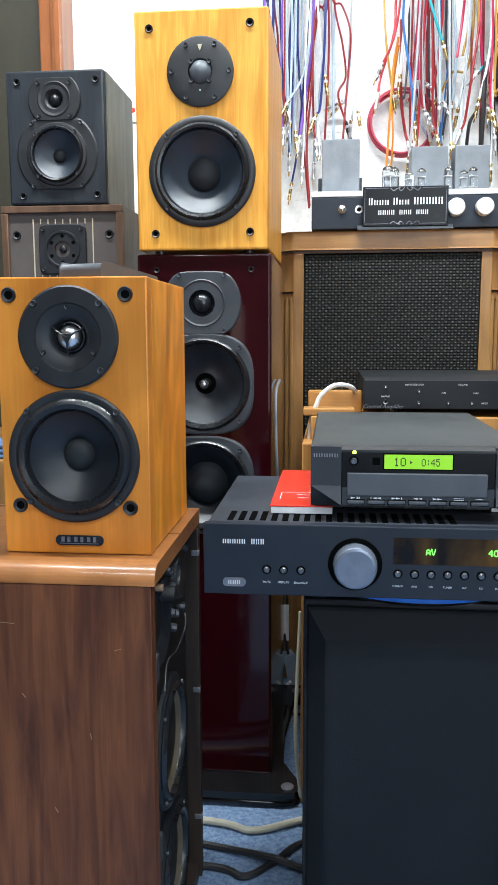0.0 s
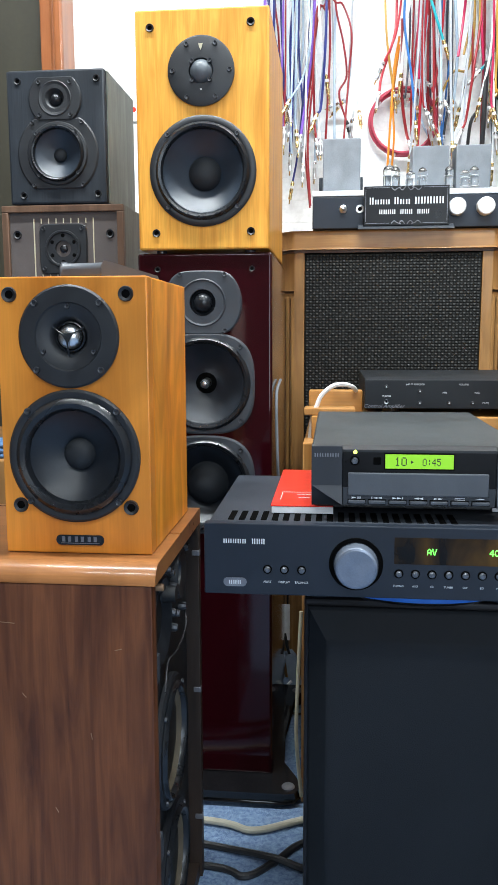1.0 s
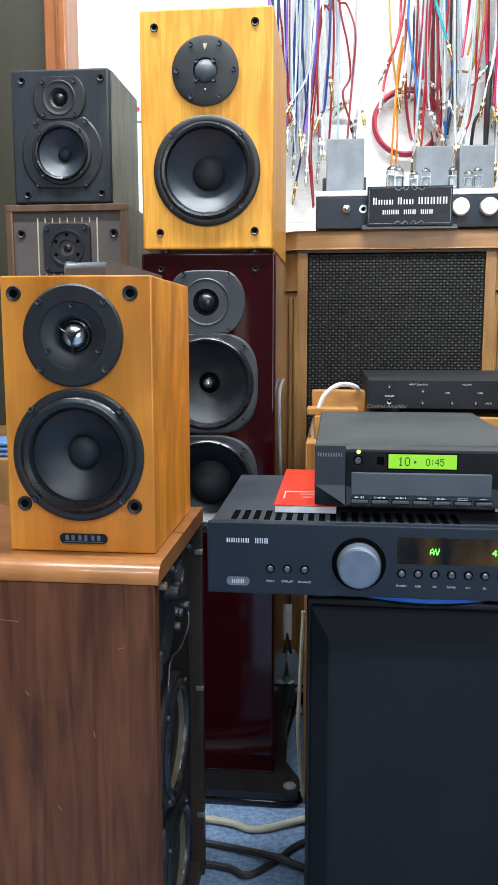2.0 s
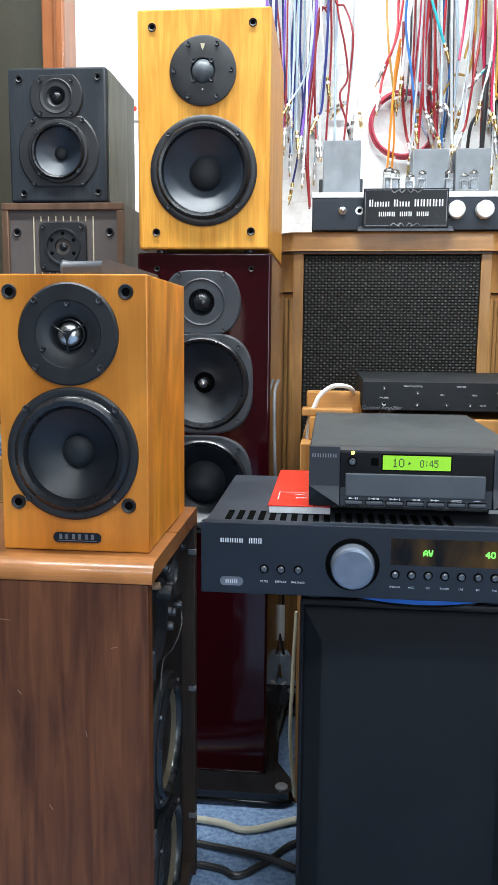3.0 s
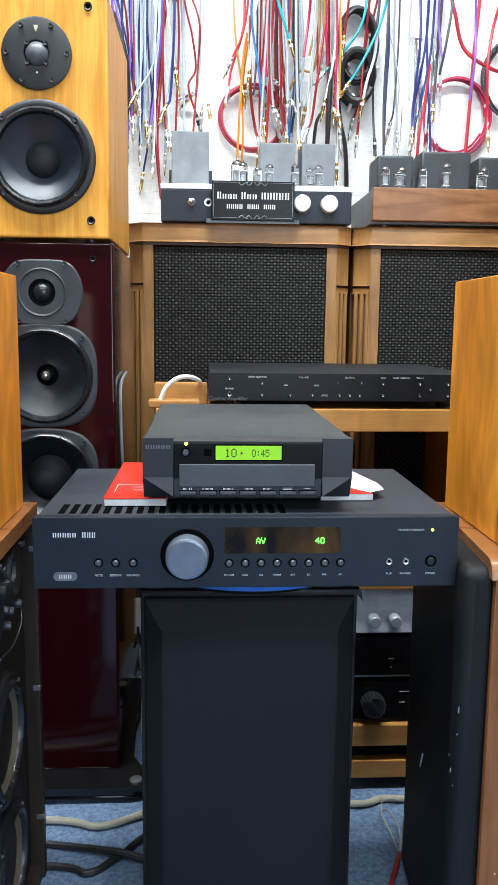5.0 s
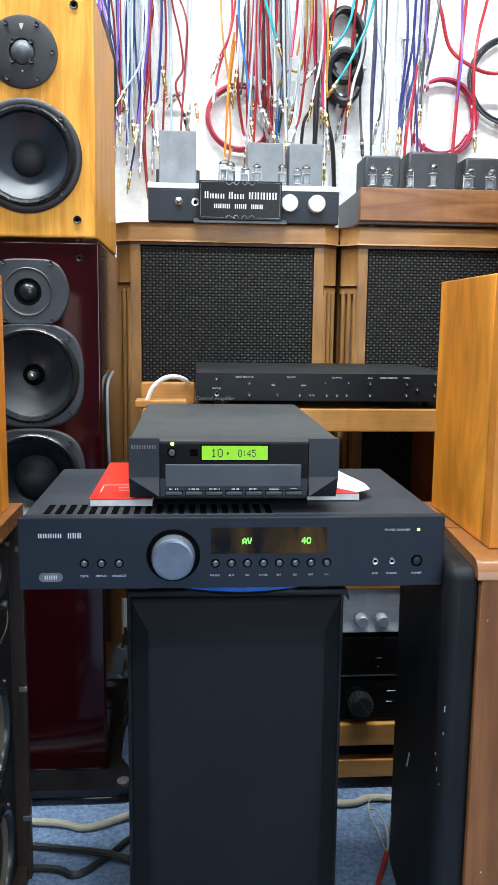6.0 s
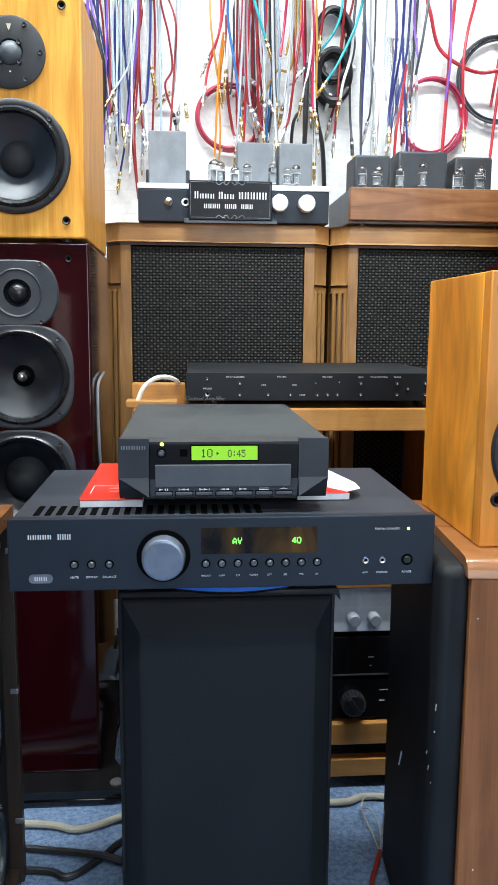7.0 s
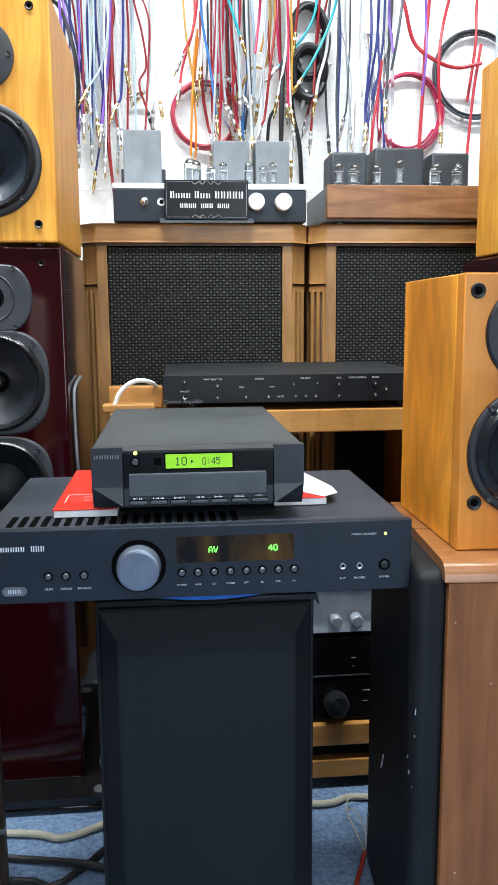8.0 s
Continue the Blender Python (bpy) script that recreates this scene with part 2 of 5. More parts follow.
M["grey_blue"] = surf("grey_blue_plastic", (0.24, 0.30, 0.38), (0.32, 0.38, 0.46), 0.4, 0, (20, 20, 20), 0.1)
M["brass"] = surf("dull_badge_metal", (0.20, 0.20, 0.22), (0.27, 0.27, 0.29), 0.35, 0.7, (60, 60, 60), 0.05)
M["led"] = glow("yellow_green_led", (0.75, 0.95, 0.10), 4.0)
M["lcd"] = glow("green_backlit_lcd", (0.24, 0.56, 0.015), 0.55)
M["vfd"] = glow("green_display_segments", (0.16, 1.0, 0.10), 2.6)
M["lamp"] = glow("lit_tube_diffuser", (0.905, 0.975, 1.0), 6.0)


# ---- mesh helpers ----
def thing(name, label, category, x=0, y=0, z=0, rz=0, group=""):
    ob = new(name)
    ob.empty_display_size = 0.05
    ob.matrix_world = pose(x, y, z, 0, 0, rz)
    return tagged(ob, label, category, group)


def mesh_of(name, bm, material, smooth=True):
    me = bpy.data.meshes.new(name)
    bmesh.ops.recalc_face_normals(bm, faces=bm.faces)
    bm.to_mesh(me)
    bm.free()
    me.materials.append(material)
    if smooth:
        me.shade_smooth()
        me.set_sharp_from_angle(angle=radians(35))
        for p in me.polygons:
            if max(abs(q) for q in p.normal) > 0.99995:
                p.use_smooth = False
    return me


def part(name, bm, material, parent, label="", at=(0, 0, 0), turn=(0, 0, 0)):
    me = bm if isinstance(bm, bpy.types.Mesh) else mesh_of(name, bm, M[material])
    ob = new(name, me)
    ob.parent = parent
    ob.matrix_basis = pose(*at, *turn)
    return tagged(ob, label)


def single(name, bm, material, label, category, kind="", at=(0, 0, 0), turn=(0, 0, 0), group=""):
    ob = new(name, mesh_of(name, bm, M[material]))
    ob.matrix_basis = pose(*at, *turn)
    return tagged(ob, label, category, group, kind)


def box(x0, x1, y0, y1, z0, z1, bevel=0.0, seg=2, bm=None):
    bm = bm or bmesh.new()
    tmp = bmesh.new()
    bmesh.ops.create_cube(tmp, size=1)
    for v in tmp.verts:
        v.co = ((x0 + x1) / 2 + v.co.x * (x1 - x0), (y0 + y1) / 2 + v.co.y * (y1 - y0), (z0 + z1) / 2 + v.co.z * (z1 - z0))
    if bevel:
        bmesh.ops.bevel(tmp, geom=list(tmp.edges), offset=bevel, segments=seg, profile=0.5, affect="EDGES")
    join(bm, tmp)
    return bm


def join(bm, other):
    table = {}
    for v in other.verts:
        table[v] = bm.verts.new(v.co)
    for f in other.faces:
        try:
            bm.faces.new([table[v] for v in f.verts])
        except ValueError:
            pass
    other.free()
    return bm


def lathe(profile, n=48, cx=0, cy=0, cz=0, axis="y", bm=None):
    """Turns (radius, depth) pairs round an axis through the centre."""
    bm = bm or bmesh.new()
    rings = []
    for r, d in profile:
        ring = []
        for i in range(n if r > 1e-6 else 1):
            a = 2 * math.pi * i / n
            u, w = r * math.cos(a), r * math.sin(a)
            co = {"y": (cx + u, cy + d, cz + w), "z": (cx + u, cy + w, cz + d), "x": (cx + d, cy + u, cz + w)}[axis]
            ring.append(bm.verts.new(co))
        rings.append(ring)
    for a, b in zip(rings, rings[1:]):
        for i in range(n):
            q = [a[i % len(a)], a[(i + 1) % len(a)], b[(i + 1) % len(b)], b[i % len(b)]]
            q = list(dict.fromkeys(q))
            if len(q) > 2:
                bm.faces.new(q)
    return bm


def prism(points, y0, y1, bevel=0.0, axis="y", bm=None):
    """A plate with the given outline, drawn in x and z (or x and y, y and z), from y0 to y1 along the axis."""
    bm = bm or bmesh.new()
    tmp = bmesh.new()
    put = {"y": lambda u, w, d: (u, d, w), "z": lambda u, w, d: (u, w, d), "x": lambda u, w, d: (d, u, w)}[axis]
    a = [tmp.verts.new(put(u, w, y0)) for u, w in points]
    b = [tmp.verts.new(put(u, w, y1)) for u, w in points]
    tmp.faces.new(a)
    tmp.faces.new(b[::-1])
    for i in range(len(points)):
        k = (i + 1) % len(points)
        tmp.faces.new((a[i], a[k], b[k], b[i]))
    if bevel:
        tmp.normal_update()
        edges = [e for e in tmp.edges if len(e.link_faces) == 2 and e.calc_face_angle(0) > 0.6]
        bmesh.ops.bevel(tmp, geom=edges, offset=bevel, segments=2, profile=0.5, affect="EDGES")
    return join(bm, tmp)


def tube(points, radius, n=8, steps=6, bm=None, flat=1.0):
    """A round cable through the points, smoothly bent."""
    bm = bm or bmesh.new()
    p = [Vector(q) for q in points]
    p = [2 * p[0] - p[1]] + p + [2 * p[-1] - p[-2]]
    line = []
    for i in range(1, len(p) - 2):
        for s in range(steps):
            t = s / steps
            a, b, c, d = p[i - 1], p[i], p[i + 1], p[i + 2]
            line.append(0.5 * (2 * b + (c - a) * t + (2 * a - 5 * b + 4 * c - d) * t * t + (3 * b - a - 3 * c + d) * t ** 3))
    line.append(p[-2])
    rings, side = [], None
    for i, q in enumerate(line):
        d = (line[min(i + 1, len(line) - 1)] - line[max(i - 1, 0)]).normalized()
        if side is None:
            side = d.orthogonal().normalized()
        side = (side - d * side.dot(d)).normalized()
        up = d.cross(side)
        rings.append([bm.verts.new(q + radius * (math.cos(2 * math.pi * k / n) * side + flat * math.sin(2 * math.pi * k / n) * up)) for k in range(n)])
    for a, b in zip(rings, rings[1:]):
        for k in range(n):
            bm.faces.new((a[k], a[(k + 1) % n], b[(k + 1) % n], b[k]))
    bm.faces.new(rings[0][::-1])
    bm.faces.new(rings[-1])
    return bm


def screw_mesh(r=0.0035):
    bm = lathe([(0, -0.0012), (r * 0.45, -0.0012), (r * 0.5, -0.0022), (r * 0.85, -0.0026), (r, -0.0012), (r, 0.002)], 12)
    return mesh_of("screw", bm, M["screw"])


SCREW = screw_mesh()
SMALL_SCREW = screw_mesh(0.0026)


def stroke_bars(x0, x1, z0, z1, count, y0, y1, bm=None):
    """Unlettered writing: a pair of upright bars for each sign of a line."""
    bm = bm or bmesh.new()
    step = (x1 - x0) / count
    for k in range(count):
        a = x0 + step * k
        box(a + step * 0.10, a + step * 0.34, y0, y1, z0, z1, bm=bm)
        box(a + step * 0.56, a + step * 0.80, y0, y1, z0, z1, bm=bm)
    return bm



def screws(parent, places, y=0.0, me=None):
    for x, z in places:
        part("screw", me or SCREW, "", parent, at=(x, y, z))


def ring_places(r, n, start):
    return [(r * math.cos(radians(start + 360 * i / n)), r * math.sin(radians(start + 360 * i / n))) for i in range(n)]


def flange(inner, outer, lip, n=72, bm=None):
    """A flat frame with a round hole and an outer edge whose radius follows the angle."""
    bm = bm or bmesh.new()
    rings = []
    for f, d in ((None, 0.002), (None, -lip), (0.965, -lip), (1.0, -lip * 0.6), (1.0, 0.003)):
        ring = []
        for i in range(n):
            a = 2 * math.pi * i / n
            q = inner if f is None else outer(a) * f
            ring.append(bm.verts.new((q * math.cos(a), d, q * math.sin(a))))
        rings.append(ring)
    for p, q in zip(rings, rings[1:]):
        for i in range(n):
            bm.faces.new((p[i], p[(i + 1) % n], q[(i + 1) % n], q[i]))
    return bm


def squircle(power, k=1.0):
    return lambda a: k / (abs(math.cos(a)) ** power + abs(math.sin(a)) ** power) ** (1 / power)


def cut_circle(top, bottom):
    """A circle cut off flat above and below."""
    return lambda a: min(1.0, (top if math.sin(a) > 0 else bottom) / max(abs(math.sin(a)), 1e-4))


def soft_flat(cut):
    """A circle flattened above and below, with rounded corners."""
    return lambda a: (1 + (abs(math.sin(a)) / cut) ** 14) ** (-1 / 14)


def cabinet(w, d, h, bevel, holes, seg=2):
    """A speaker box with round holes (x, z, radius) through its front."""
    bm = box(-w / 2, w / 2, 0, d, 0, h, bevel, seg)
    bmesh.ops.remove_doubles(bm, verts=bm.verts, dist=1e-6)
    bm.normal_update()
    front = [f for f in bm.faces if all(abs(v.co.y) < 1e-6 for v in f.verts)]
    edges = {e for f in front for e in f.edges}
    bmesh.ops.delete(bm, geom=front, context="FACES_ONLY")
    edges = [e for e in edges if e.is_valid]
    for x, z, r in holes:
        ring = [bm.verts.new((x + r * math.cos(2 * math.pi * i / 40), 0, z + r * math.sin(2 * math.pi * i / 40))) for i in range(40)]
        edges += [bm.edges.new((ring[i], ring[(i + 1) % 40])) for i in range(40)]
    bmesh.ops.triangle_fill(bm, edges=edges, use_beauty=True, normal=(0, -1, 0))
    return bm


def woofer(parent, x, z, r, y=0.0, name="woofer", frame_mat="basket", cone_mat="cone", cap=0.27, nscrew=4, start=45,
           outline=None, cap_kind="dome", lip=0.004, fr=0.87, roll=0.85, rim=0.915):
    """A cone driver that faces -y, with its frame proud of the baffle."""
    if outline:
        frame_bm = flange(r * fr, lambda a: r * outline(a), lip)
    else:
        frame_bm = lathe([(r * fr, 0.002), (r * fr, -lip), (r * (fr + 0.02), -lip * 1.2), (r * 0.965, -lip * 1.1), (r, -lip * 0.6), (r, 0.003)], 64)
    dr = part(name, frame_bm, frame_mat, parent, at=(x, y, z))
    s = r * (fr + 0.01)
    part("surround", lathe([(s, -lip - 0.0005), ((1 - (1 - roll) * 0.1) * s, -lip - 0.003), ((1 - (1 - roll) * 0.4) * s, -lip - 0.0058), ((1 - (1 - roll) * 0.75) * s, -lip - 0.0045), ((roll + 0.005) * s, -lip - 0.0005), (roll * s, -lip + 0.002)], 64), "rubber", dr)
    c = s * (roll + 0.005)
    k = r * cap
    prof = [(c + (k - c) * t, -lip + 0.0015 + (r * 0.29) * (t ** 0.85)) for t in (0, 0.15, 0.3, 0.45, 0.6, 0.75, 0.9, 1.0)]
    part("cone", lathe(prof, 64), cone_mat, dr)
    base = prof[-1][1]
    if cap_kind == "dome":
        part("dust_cap", lathe([(k * 1.05, base + 0.002)] + [(k * math.cos(a), base - k * 0.62 * math.sin(a)) for a in (0, 0.3, 0.6, 0.9, 1.2, 1.5708)], 40), "dust_cap", dr)
    else:
        part("phase_plug", lathe([(k * 0.5, base + 0.004), (k * 0.5, base - 0.012), (k * 0.40, base - 0.020), (k * 0.2, base - 0.0245), (0, base - 0.0255)], 32), "silver", dr)
        part("voice_coil_gap", lathe([(k * 1.02, base - 0.001), (k * 0.5, base + 0.004)], 32), "slot", dr)
    screws(dr, [(a, b) for a, b in ring_places(r * rim, nscrew, start)] if not outline else [(0.915 * r * outline(radians(q)) * math.cos(radians(q)), 0.915 * r * outline(radians(q)) * math.sin(radians(q))) for q in (start, 180 - start, 180 + start, 360 - start)], -lip - 0.001)
    return dr


def grille_socket(parent, x, z, r=0.0075, y=0.0):
    sock = part("grille_socket", lathe([(r * 0.5, 0.004), (r * 0.55, -0.001), (r * 0.9, -0.0025), (r, -0.001), (r, 0.002)], 24), "basket", parent, at=(x, y, z))
    part("hole", lathe([(0, -0.0006), (r * 0.56, -0.0006)], 20), "slot", sock)


# ---- room ----
X0, X1, Y0, Y1 = -1.7, 2.1, -2.2, 1.90


def structure(name, bm, material, label, category):
    return single(name, bm, material, label, category, "structure")


structure("floor", box(X0 - 0.1, X1 + 0.1, Y0 - 0.1, Y1 + 0.1, -0.08, 0.0), "carpet", "blue carpeted shop floor with short pile", "floor")
structure("ceiling", box(X0 - 0.1, X1 + 0.1, Y0 - 0.1, Y1 + 0.1, CEIL, CEIL + 0.1), "ceiling", "plain white painted ceiling", "ceiling")
wall_n = structure("wall_north", box(X0 - 0.1, X1 + 0.1, Y1, Y1 + 0.12, 0, CEIL), "wall", "white painted block wall hung with audio cables", "wall")
structure("wall_west", box(X0 - 0.1, X0, Y0, Y1, 0, CEIL), "panelling", "plain brown panelled side wall", "wall")
structure("wall_east", box(X1, X1 + 0.1, Y0, Y1, 0, CEIL), "panelling", "plain brown panelled side wall", "wall")
bm = box(X0 - 0.1, 0.15, Y0 - 0.1, Y0, 0, CEIL)
box(1.85, X1 + 0.1, Y0 - 0.1, Y0, 0, CEIL, bm=bm)
box(0.15, 1.85, Y0 - 0.1, Y0, 0, 0.5, bm=bm)
box(0.15, 1.85, Y0 - 0.1, Y0, 2.2, CEIL, bm=bm)
structure("wall_south", bm, "panelling", "brown panelled wall with a wide shop window", "wall")
win = structure("window_1", box(0.15, 1.85, Y0 - 0.06, Y0 - 0.05, 0.5, 2.2), "glass", "clear shop window that lets daylight in", "window")
win.visible_shadow = False
for i in range(4):
    fx = 0.15 + i * 1.70 / 3
    part("window_frame", box(fx - 0.02, fx + 0.02, Y0 - 0.08, Y0 - 0.02, 0.5, 2.2), "door_wood", win)

# each painted slat of the back wall
slat = mesh_of("wall_slat", box(-0.55, X1, Y1 - 0.012, Y1 + 0.004, -0.02495, 0.02495, 0.0005, 1), M["wall"])
for i in range(30):
    part("wall_slat", slat, "", wall_n, at=(0, 0, 0.62 + 0.05 * i))

# door and its frame beside the cable wall
door = thing("door_1", "dark olive glazed door in a red-brown wooden frame", "door", -1.0, Y1 - 0.03, 0)
tagged(door, kind="structure")
part("door_leaf", box(-0.6, 0.405, -0.01, 0.03, 0, 2.1, 0.004), "olive", door)
part("door_frame", box(0.395, 0.425, -0.05, 0.03, 0, 2.15, 0.004), "door_wood", door)
part("door_frame", box(0.43, 0.452, -0.065, 0.03, 0, 2.15, 0.006), "door_wood", door)
part("door_stop", tube([(0.4265, -0.045, 0), (0.4265, -0.045, 1), (0.4265, -0.045, 2.15)], 0.009, 10), "door_wood", door)

for lx, ly in LAMPS:
    tl = thing("ceiling_light", "white ceiling batten light with a lit tube diffuser", "ceiling light", lx, ly, CEIL, group="ceiling lights")
    part("housing", box(-0.34, 0.34, -0.06, 0.06, -0.045, 0, 0.004), "white_plastic", tl)
    part("diffuser", box(-0.32, 0.32, -0.045, 0.045, -0.07, -0.046, 0.01), "lamp", tl)


sw = thing("wall_socket", "small white wall box with a red push button", "wall socket", -0.41, Y1, 1.252)
part("housing", box(-0.020, 0.020, -0.016, 0.0, -0.022, -0.008, 0.002), "white_plastic", sw)
part("push_button", lathe([(0, -0.012), (0.006, -0.011), (0.0085, -0.007), (0.0085, 0.0)], 20), "red_paper", sw, "round red button", at=(0, -0.001, 0.006))


# ---- loudspeakers ----
def cherry_speaker(x, y, z):
    t = thing("bookshelf_speaker", "cherry veneer bookshelf speaker with black drivers standing on a walnut cabinet", "loudspeaker", x, y, z, group="cherry bookshelf speakers")
    part("baffle", cabinet(0.155, 0.021, 0.2825, 0.0016, [(-0.003, 0.2230, 0.036), (-0.001, 0.102, 0.058)]), "cherry", t, "orange cherry front baffle")
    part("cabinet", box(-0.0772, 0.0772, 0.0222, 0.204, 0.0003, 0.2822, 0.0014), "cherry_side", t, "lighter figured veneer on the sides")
    tw = part("tweeter", lathe([(0.0150, 0.010), (0.0185, 0.002), (0.0215, -0.0002), (0.0300, -0.0022), (0.0330, -0.0026), (0.0345, -0.0042), (0.0495, -0.0042), (0.0515, -0.0025), (0.0515, 0.002)], 72), "basket", t, at=(-0.003, 0, 0.2230))
    part("dome", lathe([(0.0125, 0.006), (0.0118, 0.001), (0.0090, -0.0022), (0.0045, -0.0038), (0, -0.0042)], 32), "silver", tw, "silver metal dome")
    part("dome_ring", lathe([(0.0122, 0.008), (0.0140, 0.003), (0.0155, 0.004), (0.0165, 0.009)], 32), "rubber", tw)
    guard = bmesh.new()
    for k in range(3):
        a = radians(30 + 120 * k)
        tube([(0, -0.0060, 0), (0.009 * math.cos(a), -0.0058, 0.009 * math.sin(a)), (0.0185 * math.cos(a), -0.0012, 0.0185 * math.sin(a))], 0.0010, 6, 3, guard)
    prism([(0.0062 * math.cos(radians(30 + 120 * k)), 0.0062 * math.sin(radians(30 + 120 * k))) for k in range(3)], -0.0068, -0.0052, 0.0004, bm=guard)
    part("guard", guard, "black_plastic", tw)
    screws(tw, ring_places(0.0470, 4, 45), -0.0040)
    screws(tw, ring_places(0.0300, 3, 90), -0.0022, SMALL_SCREW)
    woofer(t, -0.001, 0.102, 0.0685, start=45, cap=0.24, roll=0.77, rim=0.955)
    for sx, sz in ((-0.0635, 0.2650), (0.0560, 0.2650), (-0.0600, 0.0505), (0.0565, 0.0495)):
        grille_socket(t, sx, sz, 0.0078)
    outline = [(math.copysign(0.0205, math.cos(a)) + 0.0046 * math.cos(a), 0.0050 * math.sin(a)) for a in [2 * math.pi * (i + 0.5) / 24 for i in range(24)]]
    badge = part("badge", prism(outline, -0.0015, 0.001, 0.0004), "gloss_black", t, "black oval maker's badge", at=(0.002, 0, 0.0145))
    bars = box(-0.0205, 0.0205, -0.0022, -0.001, -0.0036, -0.0030)
    stroke_bars(-0.0205, 0.0205, -0.0018, 0.0036, 3, -0.0022, -0.001, bars)
    part("lettering_bars", bars, "brass", badge)
    return t


left_cherry = cherry_speaker(-0.2000, 0.7487, 0.5161)
tagged(left_cherry, "cherry veneer bookshelf speaker with a black remote lying on top")
copy_thing(left_cherry, pose(0.4884, 0.7487, 0.5161))["label"] = "cherry veneer bookshelf speaker beside the black amplifier"


def oak_speaker(x, y, z):
    t = thing("bookshelf_speaker", "honey oak bookshelf speaker stacked on a burgundy tower speaker", "loudspeaker", x, y, z, group="honey oak speakers")
    part("cabinet", cabinet(0.197, 0.305, 0.34, 0.003, [(-0.001, 0.253, 0.020), (0.001, 0.1115, 0.067)]), "oak", t)
    tw = part("tweeter", lathe([(0.0135, 0.006), (0.0165, 0.0), (0.018, -0.0035), (0.046, -0.0042), (0.049, -0.003), (0.049, 0.002)], 64), "basket", t, at=(-0.001, 0, 0.253))
    part("dome", lathe([(0.0170, 0.001), (0.0155, -0.0035), (0.0120, -0.0085), (0.0065, -0.0120), (0, -0.0132)], 32), "dome", tw)
    screws(tw, ring_places(0.042, 6, 0) + ring_places(0.0185, 4, 45), -0.0042)
    logo = prism([(-0.0032, 0.003), (0.0032, 0.003), (0.002, -0.002), (0, -0.006), (-0.002, -0.002)], -0.0047, -0.004)
    part("maker_mark", logo, "cream", tw, "small pale maker's mark", at=(0, 0, 0.034))
    part("indicator_dot", lathe([(0, -0.0048), (0.0013, -0.0046), (0.0013, -0.004)], 10), "white_plastic", tw, at=(0.0, 0, -0.026))
    woofer(t, 0.0, 0.1125, 0.0795, start=45, cap=0.31, cone_mat="cone_grey")
    for sx, sz in ((-0.076, 0.315), (0.0715, 0.318), (-0.0715, 0.0245), (0.071, 0.0255)):
        grille_socket(t, sx, sz, 0.006)
    for sx in (-0.085, 0.085):
        for sy in (0.02, 0.25):
            part("foot", lathe([(0, -0.004), (0.008, -0.004), (0.008, 0.001)], 16, axis="z"), "rubber", t, at=(sx * 0.8, sy, 0))
    return t


left_oak = oak_speaker(-0.134, 1.177, 0.8655)
copy_thing(left_oak, pose(0.8015, 1.177, 0.8655))


def tower_speaker(x, y):
    t = thing("tower_speaker", "high-gloss burgundy tower speaker on a black spiked plinth", "loudspeaker", x, y, 0, group="burgundy tower speakers")
    z0 = 0.03
    part("cabinet", cabinet(0.205, 0.34, 0.835, 0.004, [(-0.003, 0.761, 0.022), (-0.002, 0.638, 0.066), (-0.002, 0.480, 0.066)], 3), "burgundy", t, at=(0, 0, z0 - 0.004))
    tw = part("tweeter", flange(0.020, lambda a: 0.0600 * soft_flat(0.80)(a), 0.004), "grey_flange", t, at=(-0.003, 0, z0 + 0.757))
    part("waveguide", lathe([(0.0360, -0.0042), (0.0345, -0.0052), (0.0320, -0.0040), (0.026, -0.0005), (0.018, 0.006)], 48), "grey_flange", tw)
    part("dome", lathe([(0.0205, 0.003), (0.017, 0.001), (0.0145, 0.003), (0.0135, -0.003), (0.010, -0.007), (0.005, -0.0095), (0, -0.010)], 32), "rubber", tw)
    screws(tw, [(-0.034, 0.042), (0.034, 0.042), (0.034, -0.042), (-0.034, -0.042)], -0.004)
    for zz in (0.634, 0.476):
        woofer(t, -0.002, z0 + zz, 0.0805, name="midrange", frame_mat="grey_flange", cone_mat="cone", outline=squircle(2.9, 0.97), fr=0.885, start=45, cap=0.20 if zz > 0.6 else 0.42, cap_kind="plug" if zz > 0.6 else "dome")
    for sx in (-0.072, 0.072):
        grille_socket(t, sx, z0 + 0.807, 0.0045)
    base = part("plinth", prism([(-0.126, -0.052), (0.126, -0.052), (0.139, -0.048), (0.147, -0.034), (0.140, -0.008), (0.116, 0.04), (0.112, 0.15), (0.122, 0.275), (0.146, 0.305), (0.135, 0.335), (-0.135, 0.335), (-0.146, 0.305), (-0.122, 0.275), (-0.112, 0.15), (-0.116, 0.04), (-0.140, -0.008), (-0.147, -0.034), (-0.139, -0.048)], 0.008, 0.0257, 0.004, "z"), "gloss_black", t, "glossy black plinth")
    for sx in (-0.131, 0.131):
        for sy in (-0.034, 0.312):
            part("spike", lathe([(0, 0), (0.004, 0.008), (0.007, 0.010), (0.010, 0.024), (0.0105, 0.0265), (0.009, 0.0285), (0.004, 0.0295), (0, 0.0295)], 20, axis="z"), "brass", base, at=(sx, sy, 0))
    return t


left_tower = tower_speaker(-0.1345, 1.184)
copy_thing(left_tower, pose(0.797, 1.184, 0))


